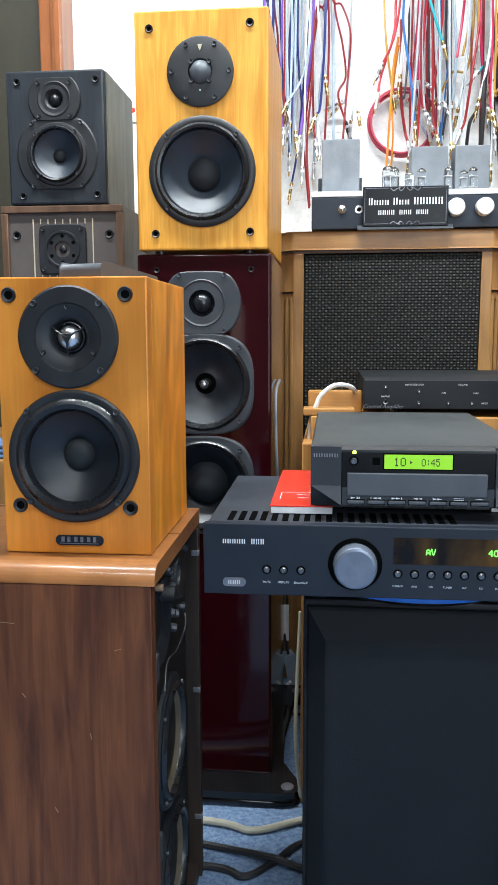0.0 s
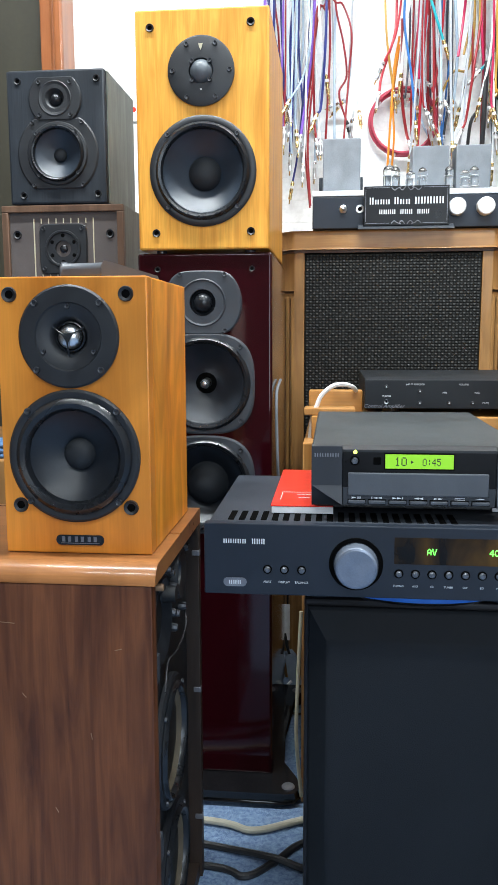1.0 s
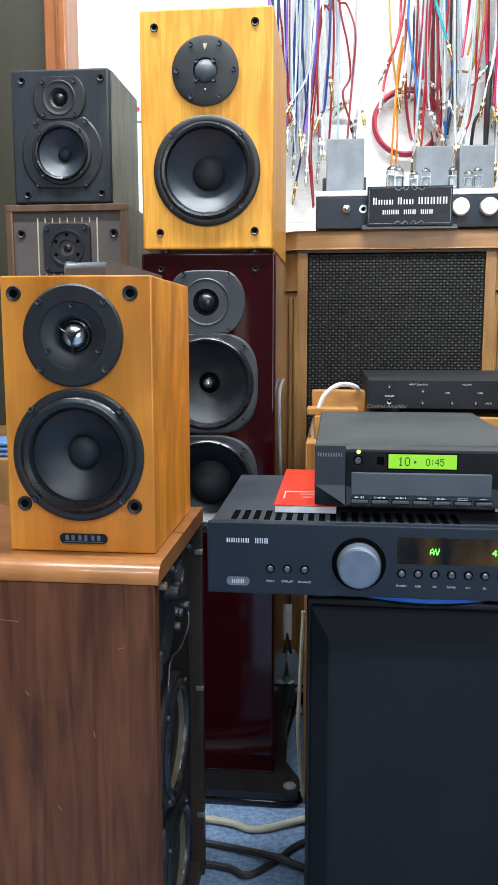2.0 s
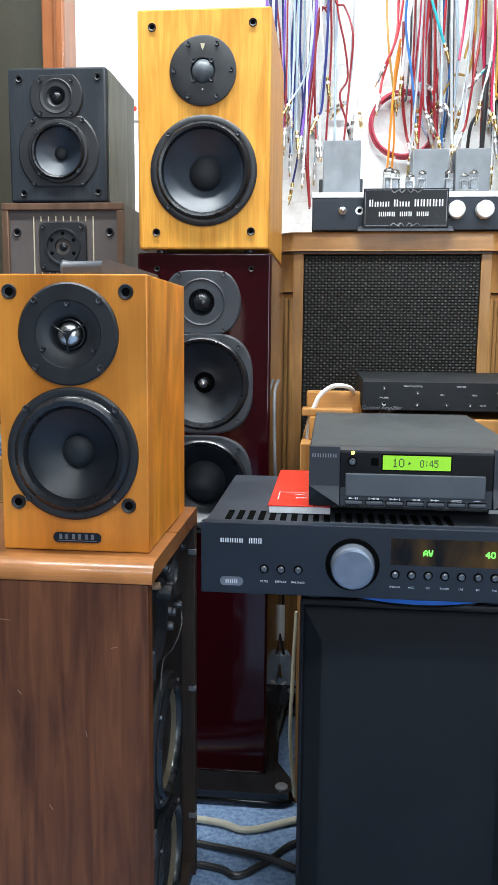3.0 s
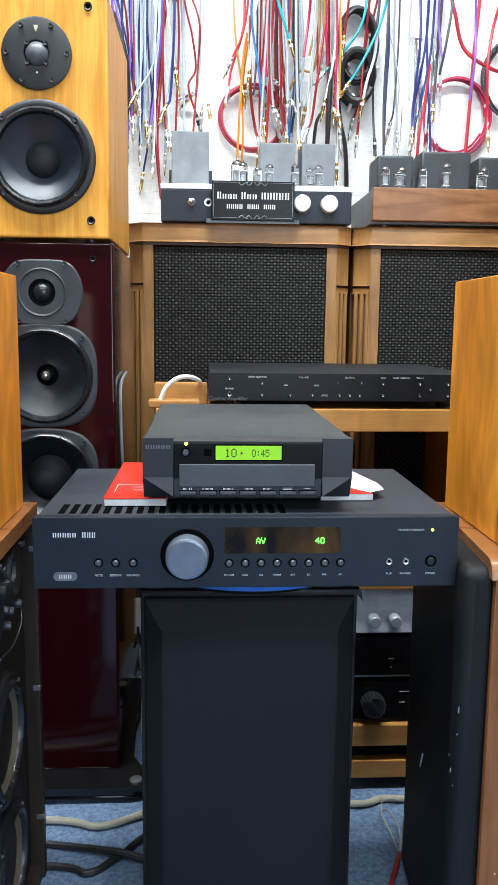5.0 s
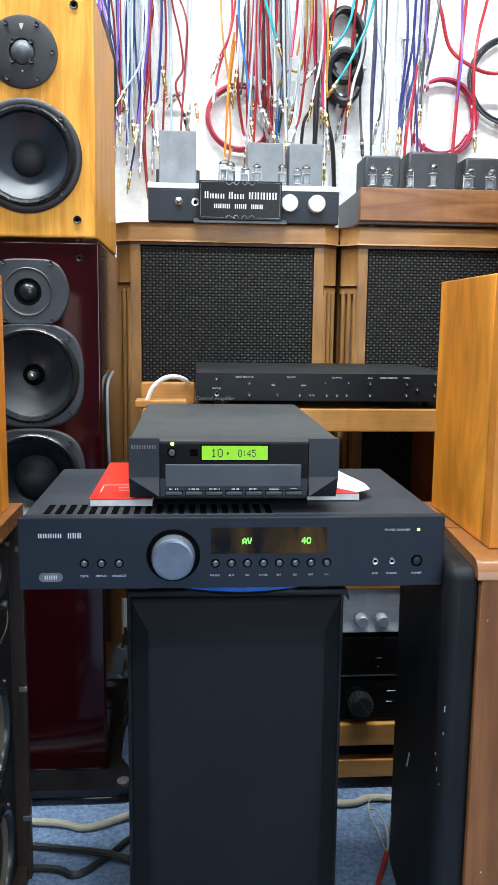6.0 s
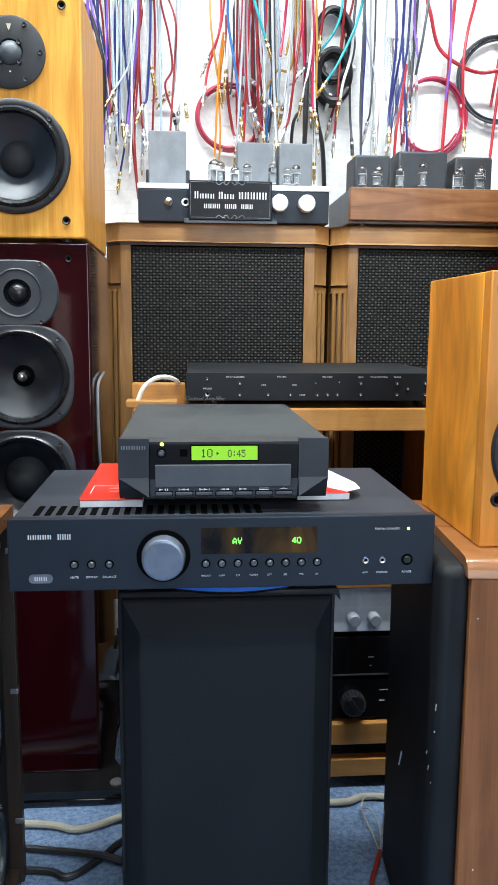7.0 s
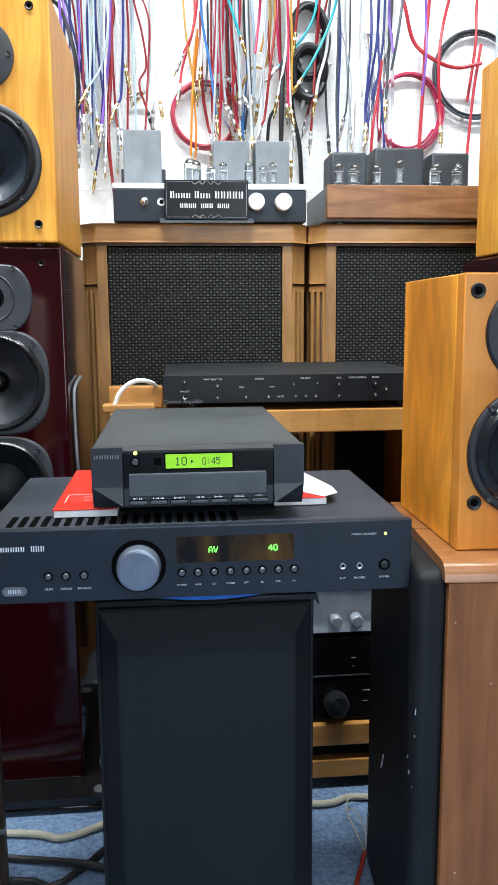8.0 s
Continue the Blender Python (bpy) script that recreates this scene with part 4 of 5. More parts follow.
def cd_player():
    t = thing("cd_player", "compact charcoal die-cast CD player with a green backlit display", "CD player", 0.147, 0.768, 0.5625)
    w, h = 0.1075, 0.066
    body = bmesh.new()
    # case with lower edges drawn in
    sec = [(-w, 0.007), (-w + 0.004, 0.003), (w - 0.004, 0.003), (w, 0.007), (w, h - 0.002), (w - 0.002, h), (-w + 0.002, h), (-w, h - 0.002)]
    part("case", prism(sec, 0.012, 0.355, 0.0), "cyrus_grey", t)
    for s in (-1, 1):
        xi, xo = s * (w - 0.031), s * w
        ck = prism([(xo, 0.026), (xo, h), (xi, h), (xi, 0.026)], 0.0, 0.012, 0.0)
        # the lower corner leans forward to the buttons and is cut away underneath
        a, b, c, d, e, f, g = [ck.verts.new(q) for q in ((xo, 0, 0.026), (xi, 0, 0.026), (xi, -0.006, 0.007), (xi, 0.012, 0.003), (xo, 0.012, 0.003), (xo, 0.012, 0.026), (xi, 0.012, 0.026))]
        for q in ((a, b, c), (a, c, d), (a, d, e), (a, e, f), (b, g, d, c)):
            ck.faces.new(q)
        bmesh.ops.recalc_face_normals(ck, faces=ck.faces[:])
        part("front_cheek", ck, "cyrus_front", t)
    part("base", box(-0.085, 0.085, 0.055, 0.34, -0.0092, 0.0042, 0.001), "rubber", t)
    fx = w - 0.031
    pan = part("front_panel", box(-fx, fx, 0.001, 0.013, 0.006, h - 0.003, 0.001), "panel_black", t, "black centre panel")
    part("top_lip", prism([(0.0, h - 0.003), (0.010, h + 0.0002), (0.014, h + 0.0002), (0.014, h - 0.004), (0.0, h - 0.0055)], -fx, fx, 0, "x"), "black_plastic", t)
    part("disc_tray", box(-fx + 0.006, fx - 0.008, -0.003, 0.002, 0.0165, 0.0395, 0.001), "tray", t, "slate grey disc tray flap")
    lcd = part("display", box(-fx + 0.0430, -fx + 0.1105, 0.0002, 0.002, 0.0440, 0.0585), "lcd", t, "green backlit display")
    part("bezel", box(-fx + 0.0418, -fx + 0.1117, 0.0005, 0.0018, 0.0428, 0.0597), "slot", lcd)
    dot_matrix("10", 0.0088, "lcd_ink", lcd, -fx + 0.0585, 0.0002, 0.0512, "display_digits", 0.85)
    dot_matrix("0:45", 0.0076, "lcd_ink", lcd, -fx + 0.0890, 0.0002, 0.0508, "display_digits", 0.72)
    part("play_mark", prism([(0, 0.0018), (0.0026, 0), (0, -0.0018)], -0.0002, 0.0002), "lcd_ink", lcd, at=(-fx + 0.0685, 0, 0.0508))
    part("led", lathe([(0, -0.002), (0.0018, -0.0014), (0.0022, 0.001)], 14), "led", t, at=(-fx + 0.013, 0.001, 0.0605))
    button(t, -fx + 0.0125, 0.0515, 0.0034, "button", 0.002, y=0.001)
    part("sensor_window", box(-fx + 0.031, -fx + 0.039, 0.0004, 0.002, 0.0475, 0.0555, 0.001), "slot", t)
    part("key_strip", box(-fx + 0.0006, fx - 0.0006, -0.0006, 0.0012, 0.0062, 0.0244, 0.0005), "cyrus_front", t)
    for k in range(7):
        bx = -fx + 0.0148 + 0.0205 * k
        b = part("transport_button", box(bx - 0.0085, bx + 0.0085, -0.0034, 0.0002, 0.0080, 0.0116, 0.0010), "tray", t)
        part("key_shadow", box(bx - 0.0090, bx + 0.0090, -0.0008, -0.0004, 0.0072, 0.0125), "slot", b)
        mark = bmesh.new()
        z0, z1, zm = 0.0128, 0.0150, 0.0139
        if k in (0, 2, 4):
            prism([(bx - 0.005, z0), (bx - 0.005, z1), (bx - 0.0005, zm)], -0.0009, -0.0003, bm=mark)
        if k in (2, 4):
            prism([(bx - 0.0005, z0), (bx - 0.0005, z1), (bx + 0.004, zm)], -0.0009, -0.0003, bm=mark)
        if k in (1, 3):
            prism([(bx + 0.005, z0), (bx + 0.005, z1), (bx + 0.0005, zm)], -0.0009, -0.0003, bm=mark)
            prism([(bx + 0.0005, z0), (bx + 0.0005, z1), (bx - 0.004, zm)], -0.0009, -0.0003, bm=mark)
        if k == 0:
            box(bx + 0.001, bx + 0.002, -0.0009, -0.0003, z0, z1, bm=mark)
            box(bx + 0.003, bx + 0.004, -0.0009, -0.0003, z0, z1, bm=mark)
        if k == 1:
            box(bx - 0.0055, bx - 0.0047, -0.0009, -0.0003, z0, z1, bm=mark)
        if k == 2:
            box(bx + 0.0047, bx + 0.0055, -0.0009, -0.0003, z0, z1, bm=mark)
        if k == 5:
            box(bx - 0.005, bx + 0.005, -0.0009, -0.0003, z0, z0 + 0.0006, bm=mark)
            box(bx - 0.005, bx + 0.005, -0.0009, -0.0003, z1 - 0.0006, z1, bm=mark)
        if k == 6:
            prism([(bx - 0.0045, zm), (bx + 0.0045, zm), (bx, z1)], -0.0009, -0.0003, bm=mark)
        part("symbol", mark, "print", b)
    nb = stroke_bars(-w + 0.0025, -w + 0.0285, 0.0552, 0.0590, 5, -0.0004, 0.0004)
    part("name_bars", nb, "brass", t, "pale bars of the maker's name")


cd_player()
bk = thing("booklet", "thick red-covered booklet lying beside the CD player", "book", 0.0, 0.79, 0.5528)
part("page_block", box(-0.003, 0.062, 0.003, 0.21, 0.0, 0.0072, 0.0006), "white_paper", bk)
part("cover", box(-0.004, 0.062, 0.002, 0.222, 0.0073, 0.0088, 0.0006), "red_paper", bk, "glossy red cover")
for x0, x1, y0, y1 in ((0.022, 0.040, 0.058, 0.0595), (0.024, 0.036, 0.042, 0.0435), (0.005, 0.040, 0.072, 0.0727), (0.0043, 0.005, 0.032, 0.0727)):
    part("title_bar", box(x0, x1, y0, y1, 0.0087, 0.0091), "print", bk)
bk = thing("booklet", "red booklet with white pages half under the CD player", "book", 0.26, 0.815, 0.5528)
part("page_block", box(-0.03, 0.028, 0.003, 0.15, 0.0, 0.0072, 0.0006), "white_paper", bk)
part("cover", box(-0.03, 0.027, 0.002, 0.15, 0.0073, 0.0084, 0.0006), "red_paper", bk, "glossy red cover")
single("paper_sheet", prism([(0.255, 0.86), (0.285, 0.818), (0.3035, 0.835), (0.304, 0.868), (0.282, 0.975), (0.255, 0.99)], 0.5616, 0.5621, 0, "z"), "white_paper", "loose white paper sheet under the CD player", "paper")


def control_amplifier():
    t = thing("preamplifier", "slim black control amplifier with small buttons on a wooden rack", "amplifier", 0.322, 1.20, 0.6145)
    w, z0, z1 = 0.213, 0.0115, 0.0550
    part("front_panel", box(-w, w, 0, 0.008, z0, z1, 0.001), "preamp_black", t)
    part("case", box(-w + 0.002, w - 0.002, 0.0085, 0.355, z0 + 0.001, z1 - 0.001, 0.0015), "black_lid", t)
    for fx in (-0.17, 0.17):
        for fy in (0.04, 0.22):
            part("foot", lathe([(0, 0.0), (0.014, 0.0), (0.015, z0 + 0.001)], 20, axis="z"), "rubber", t, at=(fx, fy, 0))
    for bx, bz in ((-0.1805, 0.045), (-0.130, 0.0385), (-0.130, 0.0205), (-0.086, 0.0205), (-0.051, 0.0205), (-0.0085, 0.0205), (0.0075, 0.0205), (0.023, 0.0205), (0.060, 0.0385), (0.060, 0.0205), (0.118, 0.0385), (0.118, 0.0205), (0.135, 0.030), (0.163, 0.0385), (0.163, 0.0205)):
        b = button(t, bx, bz, 0.0030, "black_plastic", 0.0022, False)
        part("button_mark", prism([(-0.0013, -0.001), (0.0013, -0.001), (0, 0.0014)], -0.0026, -0.0021), "print", b)
    socket(t, -0.180, 0.0220, 0.0036)
    for tx, lx, lz in (("PHONES", -0.180, 0.0305), ("INPUT SELECTOR", -0.137, 0.0485), ("VOLUME", -0.065, 0.0485), ("BALANCE", 0.007, 0.0485), ("BASS", 0.060, 0.0485), ("TONE CONTROL", 0.089, 0.0485), ("TREBLE", 0.118, 0.0485), ("L", -0.011, 0.040), ("R", 0.026, 0.040), ("MUTE", -0.032, 0.0205), ("MIN", -0.093, 0.036), ("MAX", -0.045, 0.036)):
        lettering(tx, 0.0036, "print", t, lx, -0.0003, lz, "control_label")
    lettering("Control Amplifier", 0.0085, "brass", t, -0.184, -0.0003, 0.0150, "script_label", shear=0.35)


control_amplifier()


def audio_rack():
    t = thing("audio_rack", "honey-coloured wooden audio rack holding several amplifiers", "rack", 0.29, 1.15, 0)
    part("side_board", box(-0.2735, -0.2546, 0.0, 0.43, 0, 0.578, 0.002), "pine_v", t)
    part("side_board", box(0.27, 0.289, 0.0, 0.43, 0, 0.578, 0.002), "pine_v", t)
    # unseen rear depth added to the shelf shades the cabinets behind it
    part("top_shelf", box(-0.262, 0.30, 0.045, 0.435, 0.5785, 0.6143, 0.002), "pine_h", t)
    part("corner_block", box(-0.274, -0.195, 0.05, 0.09, 0.6145, 0.626, 0.002), "pine_v", t)
    part("back_rail", box(-0.268, -0.182, 0.10, 0.125, 0.6147, 0.650, 0.003), "pine_h", t)
    part("middle_shelf", box(-0.2545, 0.2695, 0.0, 0.33, 0.336, 0.358, 0.002), "pine_h", t)
    part("lower_shelf", box(-0.2545, 0.2695, 0.0, 0.33, 0.075, 0.111, 0.002), "pine_h", t)
    part("bottom_rail", box(-0.2545, 0.2695, 0.0, 0.02, 0.020, 0.050, 0.002), "pine_h", t)
    part("foot", box(-0.274, -0.23, 0.005, 0.05, 0.0, 0.019, 0.003), "black_plastic", t)
    part("foot", box(0.23, 0.286, 0.005, 0.05, 0.0, 0.019, 0.003), "black_plastic", t)


audio_rack()


def rack_amp(z, h, material, label, knobs, kr, kmat, line=False):
    t = thing("rack_amplifier", label, "amplifier", 0.29, 1.16, z)
    part("front_panel", box(-0.215, 0.215, 0, 0.008, 0.004, h, 0.001), material, t)
    part("case", box(-0.212, 0.212, 0.0085, 0.27, 0.004, h - 0.002, 0.001), "amp_top", t)
    part("base", box(-0.20, 0.20, 0.02, 0.25, 0, 0.0038), "rubber", t)
    for kx, kz in knobs:
        k = part("knob", lathe([(0, -0.020), (kr * 0.85, -0.020), (kr * 0.97, -0.0185), (kr, -0.016), (kr * 1.03, 0)], 32), kmat, t, at=(kx, 0, kz))
        if line:
            for a in range(0, 360, 20):
                part("rib", box(-0.0009, 0.0009, -0.0185, -0.001, kr * 0.98, kr * 1.06, 0.0003), "screw", k, turn=(0, a, 0))
            part("pointer", box(-0.0035, 0.0035, -0.026, -0.0195, -kr * 0.85, kr * 0.85, 0.001), "black_plastic", k, turn=(0, -35, 0))
    return t


rack_amp(0.258, 0.076, "aluminium", "silver-fronted amplifier with two round knobs in the rack", ((0.080, 0.028), (0.113, 0.028)), 0.0095, "knob_grey")
ra = rack_amp(0.185, 0.068, "gloss_black", "gloss black rack amplifier with a thin silver edge", (), 0.01, "knob_white")
part("silver_edge", box(-0.214, 0.214, -0.0012, 0.001, 0.0042, 0.0062), "silver", ra)
lb = box(0.107, 0.116, -0.0006, 0.0004, 0.0335, 0.0345)
box(0.110, 0.113, -0.0006, 0.0004, 0.0195, 0.0202, bm=lb)
part("label_bars", lb, "print", ra)
rb = rack_amp(0.1115, 0.0725, "gloss_black", "black rack amplifier with a large ribbed dial", ((0.083, 0.034),), 0.0185, "black_plastic", True)
lb = box(0.127, 0.142, -0.0006, 0.0004, 0.051, 0.0522)
box(0.127, 0.136, -0.0006, 0.0004, 0.033, 0.0342, bm=lb)
part("label_bars", lb, "print", rb)


# ---- valve amplifiers ----
M["getter"] = surf("smoky_getter_metal", (0.16, 0.15, 0.14), (0.30, 0.29, 0.28), 0.25, 0.9, (60, 60, 60), 0.0)
def valve(parent, x, y, z, h, r):
    """A small glass valve: envelope with a drawn tip, plates between mica discs, getter cap and socket."""
    h, r = h * 1.16, r * 1.05
    v = part("valve", lathe([(r * 0.95, 0), (r, h * 0.06), (r, h * 0.72), (r * 0.93, h * 0.80), (r * 0.70, h * 0.87), (r * 0.32, h * 0.905), (r * 0.16, h * 0.94), (r * 0.07, h), (0, h)], 24, axis="z"), "valve_glass", parent, "clear glass valve", at=(x, y, z))
    v.visible_shadow = False
    part("anode", box(-r * 0.50, r * 0.50, -r * 0.3, r * 0.3, h * 0.20, h * 0.56, 0.0006), "trafo_grey", v)
    for f in (0.17, 0.58):
        part("mica_disc", lathe([(0, h * f), (r * 0.85, h * f), (r * 0.85, h * (f + 0.012)), (0, h * (f + 0.012))], 18, axis="z"), "white_plastic", v)
    part("getter", lathe([(r * 0.84, h * 0.775), (r * 0.78, h * 0.82), (r * 0.58, h * 0.860), (r * 0.24, h * 0.888)], 22, axis="z"), "getter", v)
    part("socket", lathe([(0, -0.004), (r * 1.2, -0.004), (r * 1.2, 0.001), (r * 0.95, 0.002)], 20, axis="z"), "trafo_grey", v)


def grey_valve_amp():
    t = thing("valve_amplifier", "black valve amplifier with grey hammered transformers and white knobs", "amplifier", 0.208, 1.62, 0.940)
    part("chassis", box(-0.192, 0.192, 0.0, 0.21, 0.006, 0.069, 0.002), "amp_black", t)
    part("top_plate", box(-0.193, 0.193, -0.001, 0.212, 0.0693, 0.080, 0.0015), "aluminium", t, "silver aluminium top plate")
    for fx in (-0.16, 0.16):
        for fy in (0.03, 0.18):
            part("foot", lathe([(0, 0), (0.013, 0), (0.014, 0.0065)], 20, axis="z"), "rubber", t, at=(fx, fy, 0))
    for x0, x1, y0, h, m in ((-0.173, -0.096, 0.06, 0.113, "trafo_grey"), (0.012, 0.087, 0.10, 0.103, "trafo_grey"), (0.101, 0.172, 0.10, 0.103, "trafo_grey"), (-0.182, -0.088, 0.135, 0.050, "trafo_dark")):
        part("transformer", box(x0, x1, y0, y0 + 0.07, 0.0805, 0.0805 + h, 0.0025), m, t, "hammered grey transformer cover" if m == "trafo_grey" else "black transformer core")
    for vx, vy, h, r in ((-0.037, 0.07, 0.053, 0.0125), (-0.026, 0.05, 0.046, 0.0092), (0.004, 0.05, 0.037, 0.0090), (0.029, 0.06, 0.045, 0.0090), (0.082, 0.06, 0.046, 0.0085), (0.112, 0.05, 0.037, 0.0090), (0.132, 0.06, 0.045, 0.0090)):
        valve(t, vx, vy, 0.0840, h, r)
    nut = lathe([(0.0035, -0.010), (0.0045, -0.006), (0.0085, -0.004), (0.0085, 0.001)], 6)
    lathe([(0, -0.018), (0.0022, -0.018), (0.0030, -0.010), (0.0030, -0.004)], 10, bm=nut)
    part("toggle_switch", nut, "silver", t, at=(-0.131, 0, 0.044))
    socket(t, -0.098, 0.044, 0.0085)
    for kx in (0.090, 0.145):
        part("knob", lathe([(0, -0.018), (0.0150, -0.018), (0.0168, -0.0165), (0.0172, 0)], 40), "knob_white", t, "silver-white round knob", at=(kx, 0, 0.044))


grey_valve_amp()
sg = thing("shop_sign", "black acrylic desk sign with silver border and lettering bars", "sign", 0.1985, 1.592, 0.9402)
part("base_wedge", prism([(-0.010, 0), (0.026, 0), (0.022, 0.008), (0.010, 0.011)], -0.092, 0.092, 0.001, "x"), "trafo_dark", sg)
pl = part("plate", box(-0.082, 0.082, 0.0, 0.004, 0.007, 0.082, 0.001), "panel_black", sg, "gloss black sign plate", turn=(1, 0, 0))
for x0, x1, z0, z1 in ((-0.078, -0.032, 0.0785, 0.0791), (0.032, 0.078, 0.0785, 0.0791), (-0.078, -0.032, 0.0115, 0.0121), (0.032, 0.078, 0.0115, 0.0121), (-0.0785, -0.0779, 0.0150, 0.0755), (0.0779, 0.0785, 0.0150, 0.0755)):
    part("border_line", box(x0, x1, -0.0006, 0.0004, z0, z1), "brass", pl)
fl = bmesh.new()
for q, zz in ((1, 0.0770), (-1, 0.0130)):
    for sd in (-1, 1):
        tube([(sd * 0.002, -0.0004, zz + q * 0.003), (sd * 0.008, -0.0004, zz - q * 0.003), (sd * 0.013, -0.0004, zz + q * 0.001), (sd * 0.010, -0.0004, zz + q * 0.003), (sd * 0.017, -0.0004, zz + q * 0.0005), (sd * 0.023, -0.0004, zz - q * 0.003), (sd * 0.029, -0.0004, zz + q * 0.002)], 0.0009, 5, 5, fl)
part("flourish", fl, "brass", pl)
for x0, x1, n in ((-0.0715, -0.0300, 4), (-0.0240, 0.0090, 3), (0.0155, 0.0735, 5)):
    step = (x1 - x0) / n
    for k in range(n):
        high = 0.0605 if k == 0 or n == 5 else 0.0565
        part("name_bar", stroke_bars(x0 + step * k, x0 + step * (k + 1), 0.0475, high, 1, -0.0007, 0.0003), "print", pl)
for k in range(10):
    a = -0.0525 + 0.0083 * k + (0.0075 if k > 3 else 0) + (0.0075 if k > 6 else 0)
    part("number_bar", stroke_bars(a, a + 0.0083, 0.0290, 0.0375, 1, -0.0007, 0.0003), "print", pl)


def wooden_valve_amp():
    t = thing("valve_amplifier", "walnut-fronted valve amplifier with dark transformer covers", "amplifier", 0.62, 1.60, 0.940)
    part("front_board", box(-0.181, 0.19, 0, 0.018, 0.013, 0.0775, 0.002), "amp_wood", t, "walnut front board")
    part("chassis", box(-0.181, 0.19, 0.0185, 0.24, 0.008, 0.075, 0.002), "trafo_grey", t)
    for fx in (-0.15, 0.15):
        for fy in (0.04, 0.2):
            part("foot", lathe([(0, 0), (0.015, 0), (0.016, 0.0085)], 20, axis="z"), "rubber", t, at=(fx, fy, 0))
    for x0, x1, h in ((-0.157, -0.081, 0.080), (-0.065, 0.041, 0.090), (0.057, 0.139, 0.081)):
        part("transformer", box(x0, x1, 0.08, 0.17, 0.0755, 0.0755 + h, 0.005), "trafo_dark", t)
    for vx, vy, h in ((-0.148, 0.045, 0.044), (-0.113, 0.05, 0.044), (-0.121, 0.035, 0.034), (-0.069, 0.045, 0.042), (-0.020, 0.05, 0.053), (0.058, 0.045, 0.046), (0.048, 0.035, 0.036), (0.104, 0.05, 0.046), (0.095, 0.035, 0.036)):
        valve(t, vx, vy, 0.0800, h, 0.0085)


wooden_valve_amp()

# ---- small things ----
ph = thing("remote_control", "black slab-shaped remote lying on the cherry speaker", "remote control", -0.2023, 0.793, 0.7989, -12)
part("body", prism([(0.0, 0.004), (0.002, 0.0), (0.137, 0.0), (0.139, 0.007), (0.137, 0.009), (0.012, 0.0165), (0.004, 0.0165), (0.0, 0.012)], -0.0245, 0.0245, 0.002, "x"), "tray", ph)
part("battery_cover", box(-0.0247, -0.018, 0.02, 0.12, 0.003, 0.009, 0.001), "black_plastic", ph)


def cable_thing(name, label, points, r, material, n=8, flat=1.0):
    return single(name, tube(points, r, n, 8, flat=flat), material, label, "cable")


M["ribbon"] = surf("dull_cream_ribbon_cable", (0.33, 0.31, 0.24), (0.44, 0.41, 0.32), 0.5, bump=0.03)
cable_thing("floor_cable", "flat cream cable lying across the carpet", [(-0.35, 1.10, 0.006), (-0.113, 1.078, 0.007), (-0.048, 1.063, 0.006), (0.04, 1.10, 0.008), (0.17, 1.13, 0.006), (0.339, 1.102, 0.007), (0.391, 1.116, 0.006), (0.50, 1.10, 0.006)], 0.0052, "ribbon", 10)
cable_thing("floor_cable", "black mains cable crossing another on the carpet", [(-0.3, 1.06, 0.005), (-0.108, 1.023, 0.005), (-0.017, 0.993, 0.013), (0.043, 0.979, 0.006), (0.2, 0.95, 0.005)], 0.005, "cable_black")
cable_thing("floor_cable", "black mains cable crossing another on the carpet", [(-0.3, 0.985, 0.005), (-0.10, 0.977, 0.005), (-0.053, 0.961, 0.005), (-0.015, 0.992, 0.006), (0.041, 1.05, 0.005), (0.2, 1.07, 0.005)], 0.005, "cable_black")
cable_thing("white_cable", "white cable arching behind the preamplifier", [(0.025, 1.215, 0.40), (0.026, 1.215, 0.58), (0.037, 1.212, 0.632), (0.049, 1.215, 0.651), (0.068, 1.22, 0.661), (0.092, 1.235, 0.656), (0.105, 1.30, 0.63)], 0.0036, "white_plastic")
cable_thing("grey_cable", "grey cable hanging beside the burgundy tower", [(-0.028, 1.32, 0.662), (-0.028, 1.24, 0.652), (-0.0275, 1.215, 0.630), (-0.026, 1.205, 0.58), (-0.024, 1.205, 0.52), (-0.024, 1.24, 0.45), (-0.024, 1.42, 0.42), (-0.03, 1.57, 0.40)], 0.0024, "trafo_grey")
cable_thing("thin_cable", "thin cream cable running down the rack side", [(0.016, 1.14, 0.32), (0.012, 1.135, 0.22), (0.010, 1.13, 0.12), (0.018, 1.135, 0.02)], 0.003, "cream")
cable_thing("wire_loop", "thin stripped speaker wire looped on the carpet", [(0.42, 1.11, 0.004), (0.396, 1.105, 0.012), (0.379, 1.092, 0.016), (0.373, 1.065, 0.012), (0.378, 1.03, 0.006), (0.380, 0.985, 0.006), (0.390, 1.03, 0.012), (0.385, 1.065, 0.016), (0.376, 1.080, 0.010)], 0.0011, "ribbon")
M["red_wire"] = surf("red_wire_jacket", (0.26, 0.022, 0.015), (0.34, 0.035, 0.022), 0.45, bump=0.03)
cable_thing("red_wire", "short red speaker wire on the carpet", [(0.379, 0.980, 0.008), (0.374, 0.968, 0.009), (0.366, 0.950, 0.006), (0.355, 0.925, 0.006), (0.345, 0.89, 0.005)], 0.0034, "red_wire")


